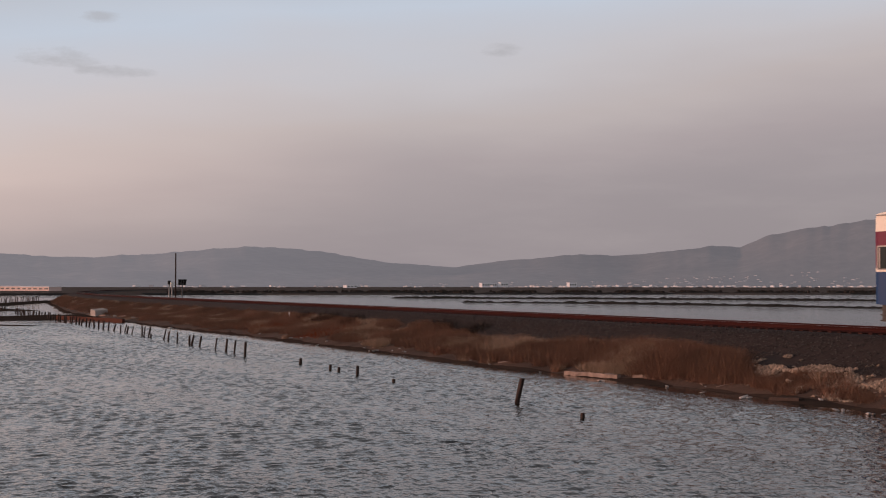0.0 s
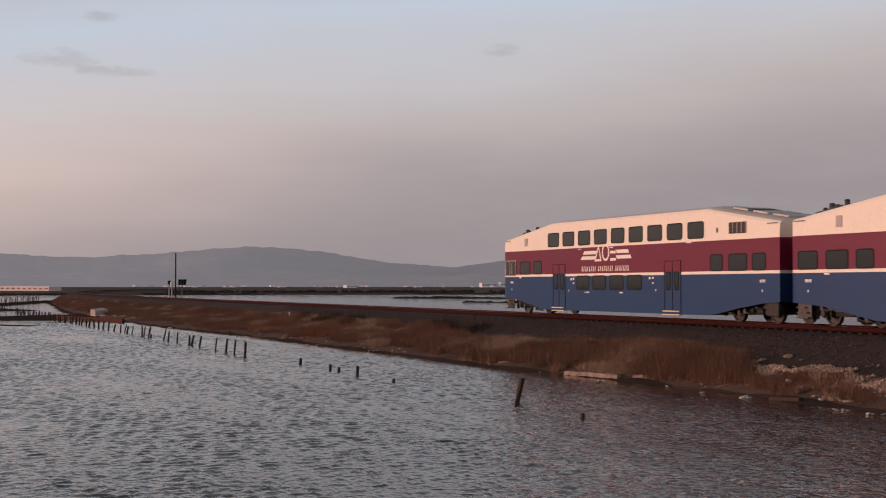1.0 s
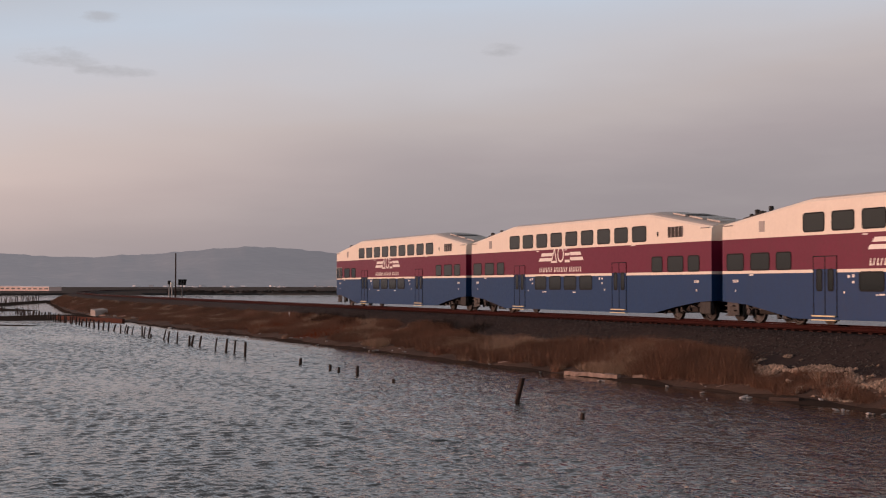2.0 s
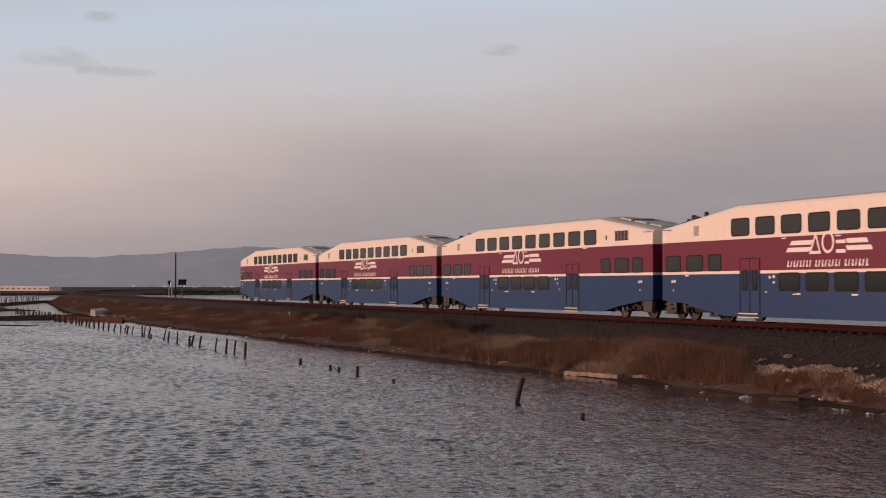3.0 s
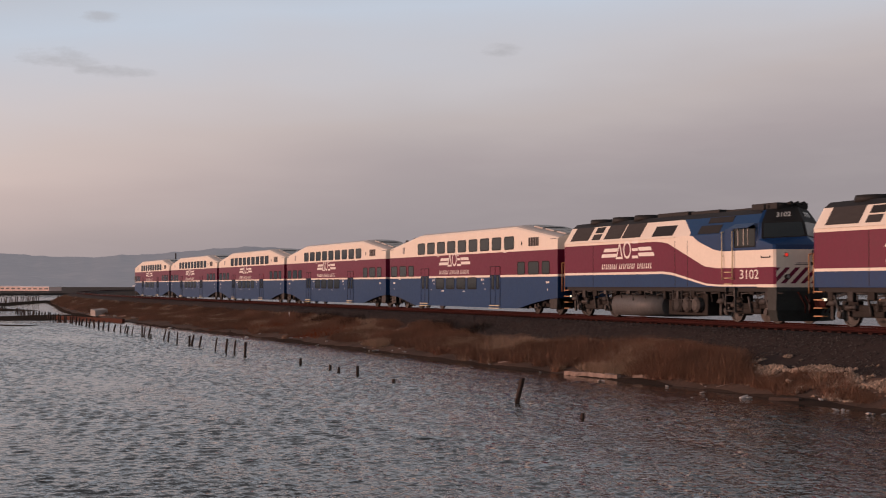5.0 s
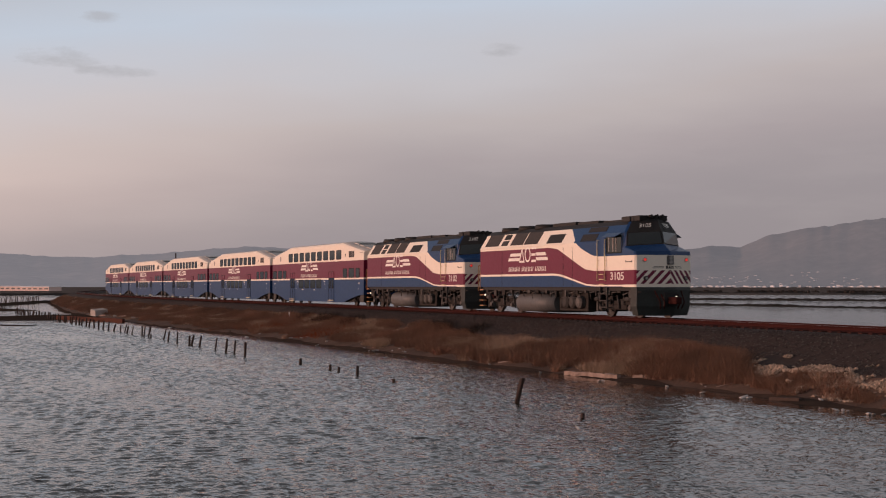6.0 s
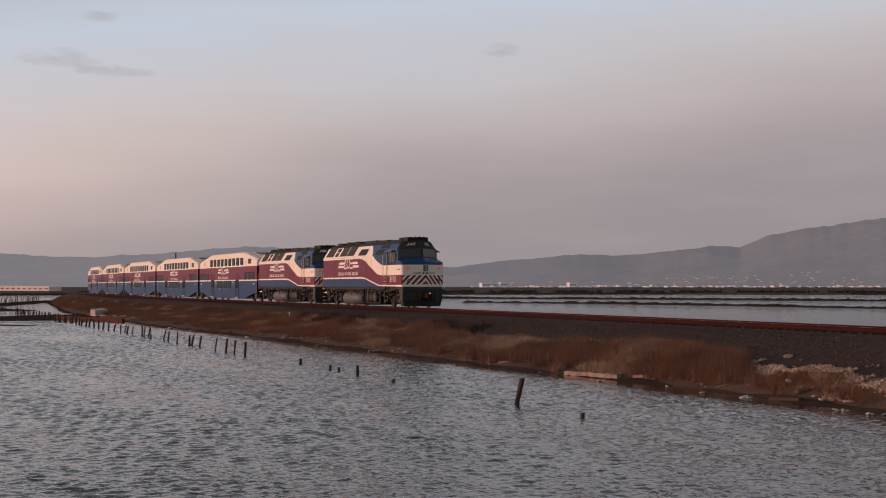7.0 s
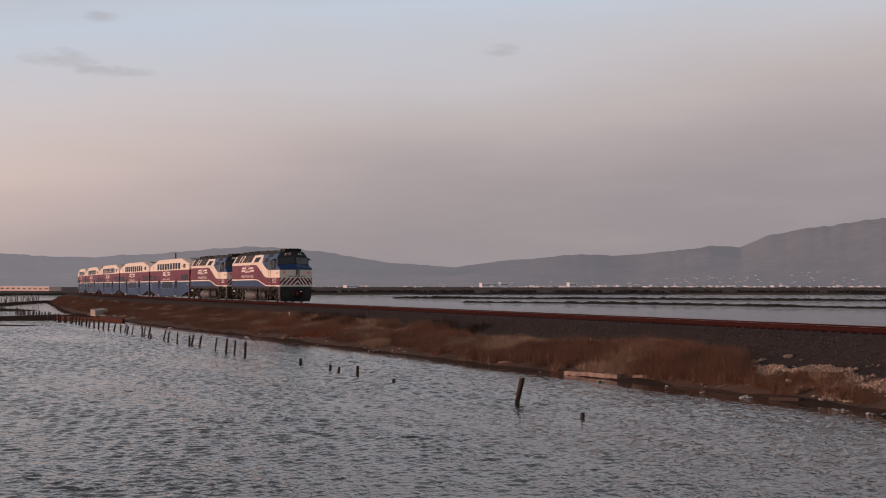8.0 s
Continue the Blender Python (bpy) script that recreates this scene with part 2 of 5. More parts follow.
# ---- mesh helpers ----
def part(name, bm, material, parent=None, label="", at=None):
    """Link a bmesh (or ready mesh) as one object, under a thing or a part."""
    if isinstance(bm, bmesh.types.BMesh):
        me = bpy.data.meshes.new(name)
        bm.normal_update()
        bm.to_mesh(me)
        bm.free()
    else:
        me = bm
    if material is not None and not me.materials:
        for m in (material if isinstance(material, (list, tuple)) else [material]):
            me.materials.append(m)
    ob = new(name, me)
    if at is not None:
        ob.matrix_basis = at
    if parent is not None:
        ob.parent = parent
    if label:
        tagged(ob, label=label)
    return ob


def box(bm, x0, x1, y0, y1, z0, z1, bevel=0.0, mi=0):
    vs = [bm.verts.new((x, y, z)) for x in (x0, x1) for y in (y0, y1) for z in (z0, z1)]
    fs = [bm.faces.new([vs[i] for i in q]) for q in ((0, 1, 3, 2), (4, 6, 7, 5), (0, 4, 5, 1), (2, 3, 7, 6), (0, 2, 6, 4), (1, 5, 7, 3))]
    for f in fs:
        f.material_index = mi
    if bevel:
        es = list({e for f in fs for e in f.edges})
        r = bmesh.ops.bevel(bm, geom=es, offset=bevel, segments=2, profile=0.5, affect="EDGES")
        for f in r["faces"]:
            f.material_index = mi
    return bm


def tube(bm, a, b, r0, r1=None, n=8, mi=0, cap=True):
    """A round bar from a to b."""
    r1 = r0 if r1 is None else r1
    a, b = Vector(a), Vector(b)
    q = (b - a).to_track_quat("Z", "Y")
    rings = []
    for c, r in ((a, r0), (b, r1)):
        rings.append([bm.verts.new(c + q @ Vector((r * math.cos(k * math.tau / n), r * math.sin(k * math.tau / n), 0))) for k in range(n)])
    fs = [bm.faces.new((rings[0][k], rings[0][(k + 1) % n], rings[1][(k + 1) % n], rings[1][k])) for k in range(n)]
    for f in fs:
        f.smooth = True
    if cap:
        fs += [bm.faces.new(rings[0][::-1]), bm.faces.new(rings[1])]
    for f in fs:
        f.material_index = mi
    return bm


def lathe_x(bm, prof, cx, cy, cz, n=20, mi=0):
    """Spin (x, radius) pairs about the x axis through (cy, cz)."""
    rings = []
    for x, r in prof:
        rings.append([bm.verts.new((cx + x, cy + r * math.cos(k * math.tau / n), cz + r * math.sin(k * math.tau / n))) for k in range(n)])
    for p, q in zip(rings, rings[1:]):
        for k in range(n):
            f = bm.faces.new((p[k], q[k], q[(k + 1) % n], p[(k + 1) % n]))
            f.material_index = mi
    bm.faces.new(rings[0][::-1]).material_index = mi
    bm.faces.new(rings[-1]).material_index = mi
    return bm


def rounded(w, h, r, n=3):
    """Corner points of a rounded rectangle round the origin."""
    pts = []
    for cx, cy, a in ((w / 2 - r, h / 2 - r, 0), (-w / 2 + r, h / 2 - r, 90), (-w / 2 + r, -h / 2 + r, 180), (w / 2 - r, -h / 2 + r, 270)):
        for k in range(n + 1):
            t = radians(a + 90 * k / n)
            pts.append((cx + r * math.cos(t), cy + r * math.sin(t)))
    return pts


def gasket_mesh(w, h, r=0.10, edge=0.05, deep=0.014):
    """A window surround standing proud of the wall, in the y-z plane, facing -x."""
    bm = bmesh.new()
    o, i = rounded(w + edge, h + edge, r + edge / 2), rounded(w - edge, h - edge, max(0.01, r - edge / 2))
    rings = []
    for pts, x in ((o, 0.0), (o, -deep), (i, -deep), (i, 0.0)):
        rings.append([bm.verts.new((x, p, q)) for p, q in pts])
    for a, b in zip(rings, rings[1:]):
        for k in range(len(a)):
            bm.faces.new((a[k], a[(k + 1) % len(a)], b[(k + 1) % len(a)], b[k]))
    me = bpy.data.meshes.new("window_frame")
    bm.normal_update()
    bm.to_mesh(me)
    bm.free()
    return me


def pane_mesh(w, h, r=0.10):
    bm = bmesh.new()
    pts = rounded(w, h, r)
    a = [bm.verts.new((-0.010, p, q)) for p, q in pts]
    b = [bm.verts.new((0.0, p, q)) for p, q in pts]
    bm.faces.new(a)
    bm.faces.new(b[::-1])
    for k in range(len(a)):
        bm.faces.new((a[k], b[k], b[(k + 1) % len(a)], a[(k + 1) % len(a)]))
    bmesh.ops.recalc_face_normals(bm, faces=bm.faces)
    me = bpy.data.meshes.new("pane")
    bm.to_mesh(me)
    bm.free()
    return me


MESHES = {}


def window(thing, side, y, z, w, h, x=1.49, frame_mat=None, r=0.10, tilt=0.0, name="window"):
    """A window (> pane) on the wall at x = side * x. side -1 faces the pond."""
    k = (round(w, 2), round(h, 2), r, frame_mat)
    if k not in MESHES:
        g, p = gasket_mesh(w, h, r), pane_mesh(w, h, r)
        g.materials.append(frame_mat or RUBBER)
        p.materials.append(GLASS)
        MESHES[k] = (g, p)
    g, p = MESHES[k]
    m = pose(side * x, y, z, 0, 0, 0 if side < 0 else 180) @ pose(0, 0, 0, 0, tilt, 0)
    ob = part(name, g, None, thing, at=m)
    part("pane", p, None, ob)
    return ob


# ---- ground, water, embankment ----
def lerp_table(v, table):
    return float(np.interp(v, [a for a, _ in table], [b for _, b in table]))


SHORE = [(-60, -6.6), (20, -7.3), (36, -7.0), (44, -7.3), (55, -8.4), (68, -8.5), (82, -9.1), (96, -9.3), (110, -10.6),
         (123, -11.0), (148, -11.2), (190, -10.6), (214, -8.9), (250, -7.0), (330, -6.4), (700, -6.4)]


def bend(y):
    """How far the line has swung off its straight at y: a wide curve begins at 188 m."""
    return max(0.0, y - 188.0) ** 2 / 2312.0


def bank_profile(y):
    """Cross-section (x, z above water) of the embankment at y, pond side to far side."""
    s = lerp_table(y, SHORE)
    b = RAIL - 0.215
    pts = [(s - 5.0, -0.7), (s - 1.2, -0.16), (s, 0.02), (s + 0.5, 0.14), (s * 0.78 - 0.2, 0.42), (-4.9, 0.82), (-4.2, 1.02),
            (-3.2, 1.42), (-2.5, b - 0.14), (-2.1, b - 0.02), (-1.3, b), (0, b), (1.3, b), (2.1, b - 0.02), (3.4, 1.2), (5.2, 0.5), (6.6, 0.0), (11, -0.7)]
    return [(x + bend(y), z) for x, z in pts]


def bank_rough(x, y):
    """Sideways and upward unevenness of the bank's flanks."""
    off = abs(x - bend(y))
    k = 0.0 if off < 2.2 else min(1.0, (off - 2.2) / 2)
    up = noise.noise((x * 0.6, y * 0.35, 3.1)) * 0.13 + noise.noise((x * 2.1, y * 1.7, 7.7)) * 0.05
    return noise.noise((y * 0.4, x * 0.3, 1.0)) * 0.25 * k, up * k


def bank_point(x, y):
    """Height of the embankment's surface."""
    p = bank_profile(y)
    x -= bank_rough(x, y)[0]
    return float(np.interp(x, [a for a, _ in p], [c for _, c in p])) + bank_rough(x, y)[1]


def mesh_from(name, verts, faces, mats, smooth=True, index=None):
    me = bpy.data.meshes.new(name)
    me.from_pydata([tuple(v) for v in verts], [], faces)
    for m in mats:
        me.materials.append(m)
    if smooth:
        me.polygons.foreach_set("use_smooth", [True] * len(me.polygons))
    if index is not None:
        me.polygons.foreach_set("material_index", index)
    me.update()
    return me


def make_bank():
    ys = list(np.arange(-200, 20, 4.0)) + list(np.arange(20, 130, 0.5)) + list(np.arange(130, 360, 2.0)) + list(np.arange(360, 701, 10.0))
    verts, faces, index = [], [], []
    fine = 4
    for y in ys:
        p = bank_profile(y)
        row = []
        for (x0, z0), (x1, z1) in zip(p, p[1:]):
            for k in range(fine):
                row.append((x0 + (x1 - x0) * k / fine, z0 + (z1 - z0) * k / fine))
        row.append(p[-1])
        for x, z in row:
            side, up = bank_rough(x, y)
            verts.append((x + side, y, z + up))
    w = (len(bank_profile(0)) - 1) * fine + 1
    for i in range(len(ys) - 1):
        for j in range(w - 1):
            a = i * w + j
            faces.append((a, a + 1, a + w + 1, a + w))
            x = sum(verts[k][0] for k in faces[-1]) / 4 - bend(ys[i])
            edge = -4.0 - (1.1 if ys[i] < 43.0 else 0.0) + 0.5 * noise.noise((ys[i] * 0.5, 2.0, 0.0))
            index.append(0 if edge < x < 4.2 else (2 if j < fine * 2.4 else 1))
    return tagged(part("embankment", mesh_from("embankment", verts, faces, [BALLAST, SOIL, MUD], True, index), None),
                  "long railway embankment of dark ballast and brown soil between ponds", "embankment", kind="structure")


def sheet(name, x0, x1, y0, y1, z, mat, nx=40, ny=40, rough=0.0, freq=0.02):
    verts, faces = [], []
    for i in range(ny + 1):
        for j in range(nx + 1):
            x, y = x0 + (x1 - x0) * j / nx, y0 + (y1 - y0) * i / ny
            verts.append((x, y, z + rough * noise.noise((x * freq, y * freq, 0.3))))
    for i in range(ny):
        for j in range(nx):
            a = i * (nx + 1) + j
            faces.append((a, a + 1, a + nx + 2, a + nx + 1))
    return part(name, mesh_from(name, verts, faces, [mat]), None)


tagged(sheet("ground", -5000, 5000, -5000, 5000, -0.75, MUD, 60, 60), "dark muddy pond bed reaching the horizon", "ground", kind="structure")
water = tagged(sheet("water", -900, 1400, -500, 900, -0.06, WATER, 12, 12), "grey rippled pond water reflecting a dusk sky", "water", kind="structure")
bank = make_bank()


def make_waves():
    """The pond beside the bank, with short wind waves up to a metre long."""
    rng = np.random.default_rng(31)
    x0, x1, y0, y1, step = -1.0, 25.0, 17.0, 135.0, 0.085
    us, ys = np.arange(x0, x1, step), np.arange(y0, y1, step)
    u, y = np.meshgrid(us, ys)
    x = -34.0 + 0.072 * y + u * np.clip(0.35 + 0.022 * y, 0.6, 1.0)
    z = np.zeros_like(x)
    for k in range(46):
        length = 0.25 * (2.3 ** rng.random())
        way = rng.normal(1.80, 0.55)
        size = 0.0031 * (length / 0.6) ** 0.8
        z += size * np.sin(math.tau / length * (x * math.cos(way) + y * math.sin(way)) + rng.uniform(0, math.tau))
    patch = 0.8 + 0.12 * np.sin(x * 0.5 + 0.23 * y) + 0.14 * np.sin(0.31 * x - 0.15 * y + 1.0) + 0.1 * np.sin(0.9 * x + 0.05 * y)
    shore = np.interp(y, [a for a, _ in SHORE], [b for _, b in SHORE])
    calm = np.clip((shore - x) / 2.6, 0.16, 1.0)
    z *= patch * calm
    n, m = x.shape
    co = np.stack([x, y, z], 2).reshape(-1)
    i = np.arange((n - 1) * (m - 1))
    a = (i // (m - 1)) * m + i % (m - 1)
    quads = np.stack([a, a + 1, a + m + 1, a + m], 1).reshape(-1)
    me = bpy.data.meshes.new("water")
    me.vertices.add(n * m)
    me.vertices.foreach_set("co", co)
    me.loops.add(len(quads))
    me.loops.foreach_set("vertex_index", quads)
    me.polygons.add(len(i))
    me.polygons.foreach_set("loop_start", np.arange(0, len(quads), 4))
    me.polygons.foreach_set("use_smooth", np.ones(len(i), dtype=bool))
    me.materials.append(NEARWATER)
    me.update(calc_edges=True)
    return tagged(part("water", me, None), "grey wind-rippled pond water beside the embankment", "water", kind="structure")


waves = make_waves()


def polar(az, dist):
    """A point at that angle right of the camera's axis and that distance from it."""
    a = AZ + radians(az)
    return EYE[0] + math.sin(a) * dist, EYE[1] + math.cos(a) * dist


def make_plain():
    """Salt marsh beyond the ponds, out to the hills."""
    verts, faces = [], []
    azs = np.arange(-60, 61, 1.0)
    rows = [0, 12, 60, 300, 1000, 2200, 4600]
    for a in azs:
        d0 = 545 + 40 * noise.noise((a * 0.11, 0, 0)) + (a + 18) * 1.2
        for k, r in enumerate(rows):
            z = -0.7 if k == 0 else 0.5 + (0.6 if k > 3 else 0.0)
            x, y = polar(a, d0 + r)
            verts.append((x, y, z))
    w = len(rows)
    for i in range(len(azs) - 1):
        for j in range(w - 1):
            a = i * w + j
            faces.append((a, a + w, a + w + 1, a + 1))
    return tagged(part("marsh_plain", mesh_from("marsh_plain", verts, faces, [MARSH]), None), "flat brown salt marsh beyond the ponds", "marsh", kind="structure")


make_plain()


def berm(name, pts, width, height, label, mat=LEVEE, lumps=1.0, step=0.7):
    """A low, lumpy levee along a line of points."""
    line = []
    for (x0, y0), (x1, y1) in zip(pts, pts[1:]):
        n = max(2, int(math.hypot(x1 - x0, y1 - y0) / step))
        for k in range(n):
            line.append((x0 + (x1 - x0) * k / n, y0 + (y1 - y0) * k / n))
    line.append(pts[-1])
    verts, faces = [], []
    prof = ((-1.0, -0.5), (-0.62, 0.02), (-0.30, 0.75), (0.0, 1.0), (0.32, 0.7), (0.62, 0.0), (1.0, -0.5))
    for i, (x, y) in enumerate(line):
        a, b = line[max(0, i - 1)], line[min(len(line) - 1, i + 1)]
        dx, dy = b[0] - a[0], b[1] - a[1]
        l = math.hypot(dx, dy) or 1.0
        gap = 0.75 + lumps * (0.5 * noise.noise((x * 0.04, y * 0.04, 5)) + 0.35 * noise.noise((x * 0.33, y * 0.33, 9)) + 0.55 * noise.noise((x * 1.3, y * 1.3, 2)))
        for o, h in prof:
            hh = h * height * (max(0.02, gap) if h > 0 else 1.0)
            wob = width * (o + 0.12 * noise.noise((x * 0.3, y * 0.3, o)))
            verts.append((x - dy / l * wob, y + dx / l * wob, hh))
    w = len(prof)
    for i in range(len(line) - 1):
        for j in range(w - 1):
            a = i * w + j
            faces.append((a, a + 1, a + w + 1, a + w))
    return tagged(part(name, mesh_from(name, verts, faces, [mat]), None), label, "levee", kind="structure")


berm("levee_1", [polar(-2.0, 400), polar(3.5, 385), polar(8, 372), polar(14, 352), polar(22, 330), polar(30, 310)], 3.5, 0.62, "low broken levee of dark scrub between salt ponds")
berm("levee_2", [polar(1.0, 300), polar(6, 282), polar(12, 255), polar(19, 226), polar(28, 200)], 2.6, 0.42, "thin broken mud levee crossing the far pond", lumps=1.4)
berm("levee_3", [polar(-26, 560), polar(-8, 560), polar(0, 575), polar(10, 590), polar(24, 600)], 9, 1.1, "dark scrubby levee along the far shore", lumps=0.7, step=1.5)


# ---- hills and town ----
SKYLINE = [(-40, 60), (-18, 56), (-14.5, 50), (-12.3, 55), (-9.0, 66), (-7.6, 68), (-5.0, 60), (-2.5, 42), (0.4, 33), (2.0, 42),
           (5.6, 54), (7.6, 53), (9.3, 60), (11.2, 68), (12.3, 66), (13.3, 84), (14.5, 97), (16.5, 106), (18.3, 111), (24, 118), (40, 90)]


def make_hills():
    verts, faces = [], []
    azs = np.arange(-40, 40.01, 0.16)
    rows = [(3300, 0.0), (3450, 0.10), (3600, 0.24), (3750, 0.42), (3900, 0.60), (4050, 0.80), (4200, 1.0), (4350, 0.9), (4500, 0.3)]
    for a in azs:
        top = lerp_table(a, SKYLINE) / 2407.0
        for k, (d, f) in enumerate(rows):
            x, y = polar(a, d)
            fold = noise.fractal((x * 0.0022, y * 0.0022, 0.5), 1.0, 2.0, 5) * 0.26 * (1.0 if 0 < k < 6 else 0.25)
            jag = noise.fractal((a * 2.2, 0.4, 0.2), 1.0, 2.1, 5) * (0.030 if k >= 5 else 0.0)
            z = EYE[2] + (top * (1 + jag)) * 4200 * max(0.0, f + fold * (f > 0))
            verts.append((x, y, z if k else 0.0))
    w = len(rows)
    for i in range(len(azs) - 1):
        for j in range(w - 1):
            a = i * w + j
            faces.append((a, a + w, a + w + 1, a + 1))
    return tagged(part("backdrop", mesh_from("backdrop", verts, faces, [HILL]), None), "grey-mauve hills on the horizon at dusk, glowing to look hazy", "hills", kind="structure")


make_hills()


# ---- track ----
def make_track():
    track = tagged(new("railway_track"), "single railway track with rusty rails on dark ballast", "track", kind="structure")
    prof = [(-0.075, 0.0), (0.075, 0.0), (0.075, 0.02), (0.012, 0.04), (0.012, 0.125), (0.037, 0.14), (0.037, 0.172), (-0.037, 0.172), (-0.037, 0.14), (-0.012, 0.125), (-0.012, 0.04), (-0.075, 0.02)]
    for cx in (-0.755, 0.755):
        verts, faces, index = [], [], []
        ys = list(range(-200, 700, 10))
        for y in ys:
            verts += [(cx + bend(y) + x, y, RAIL - 0.172 + z) for x, z in prof]
        n = len(prof)
        for i in range(len(ys) - 1):
            for k in range(n):
                faces.append((i * n + k, i * n + (k + 1) % n, (i + 1) * n + (k + 1) % n, (i + 1) * n + k))
                index.append(1 if k == 6 else 0)
        part("rail", mesh_from("rail", verts, faces, [RUST, SHINE], False, index), None, track, "rust-brown rail with a worn bright head")
    me = box(bmesh.new(), -1.3, 1.3, -0.115, 0.115, RAIL - 0.34, RAIL - 0.176, 0.012)
    data = bpy.data.meshes.new("sleeper")
    me.to_mesh(data)
    me.free()
    data.materials.append(TIE)
    for i in range(300):
        part("sleeper", data, None, track, at=pose(random.uniform(-0.03, 0.03), 22 + i * 0.55, 0, 0, 0, random.uniform(-1, 1)))
    return track


TIE = surface("dark_creosoted_sleeper", (0.060, 0.024, 0.019), 0.9, spec=0.08, second=(0.035, 0.017, 0.014), scale=3.0, amount=0.6, objrand=0.25)
make_track()


# ---- the train ----
def coach_roof(r):
    """Height of the roof's edge, r metres behind the coach's leading end."""
    return float(np.interp(r, [0.15, 5.85, 20.2, 25.30], [3.97, 4.70, 4.70, 3.97]))


def coach_floor(r):
    return float(np.interp(r, [0.15, 1.9, 4.9, 20.6, 23.6, 25.30], [0.86, 0.74, 0.26, 0.26, 0.76, 0.86]))


def coach_shell(thing):
    rs = sorted({0.15, 0.30, 1.9, 3.4, 4.9, 5.85, 8.0, 10.5, 13.0, 15.5, 18.0, 20.2, 20.9, 22.5, 24.2, 24.8, 25.18, 25.30})
    bm = bmesh.new()
    rings = []
    for r in rs:
        e, f = coach_roof(r), coach_floor(r)
        inset = 0.03 if r == 0.15 else 0.0
        side = [(-1.49 + inset, f), (-1.49 + inset, 1.97), (-1.49 + inset, 2.09), (-1.49 + inset, 3.36), (-1.47 + inset, e - 0.10), (-1.40, e), (-1.1, e + 0.09), (-0.55, e + 0.14), (0.0, e + 0.155)]
        ring = side + [(-x, z) for x, z in side[-2::-1]]
        rings.append([bm.verts.new((x, -r, z)) for x, z in ring])
    n = len(rings[0])
    band = [0, 1, 2, 3, 3, 4, 4, 4]
    band = band + band[::-1]
    for a, b in zip(rings, rings[1:]):
        for k in range(n):
            f = bm.faces.new((a[k], b[k], b[(k + 1) % n], a[(k + 1) % n]))
            f.material_index = band[k] if k < n - 1 else 5
            f.smooth = k in (5, 6, 7, 8, 9, 10)
    # end walls, banded like the sides
    for ring, flip in ((rings[0], False), (rings[-1], True)):
        for k in range(n // 2):
            q = [ring[k], ring[k + 1], ring[n - 2 - k], ring[n - 1 - k]]
            q = list(dict.fromkeys(q))
            f = bm.faces.new(q if flip else q[::-1])
            f.material_index = min(band[k], 3)
    bmesh.ops.recalc_face_normals(bm, faces=bm.faces)
    return part("body", bm, [BLUE, CREAM, MAROON, CREAM, ROOF, BLACK], thing, "bilevel body painted blue, maroon and cream in bands")


def band_strip(name, thing, x, y0, y1, z0, z1, mat, slant=0.0, label="", depth=0.008, side=-1):
    """A thin proud plate on a side wall; slant shifts its top along y."""
    bm = bmesh.new()
    pts = [(y0, z0), (y1, z0), (y1 + slant, z1), (y0 + slant, z1)]
    a = [bm.verts.new((side * x, p, q)) for p, q in pts]
    b = [bm.verts.new((side * (x + depth), p, q)) for p, q in pts]
    bm.faces.new(a[::-1])
    bm.faces.new(b)
    for k in range(4):
        bm.faces.new((a[k], a[(k + 1) % 4], b[(k + 1) % 4], b[k]))
    bmesh.ops.recalc_face_normals(bm, faces=bm.faces)
    return part(name, bm, mat, thing, label)


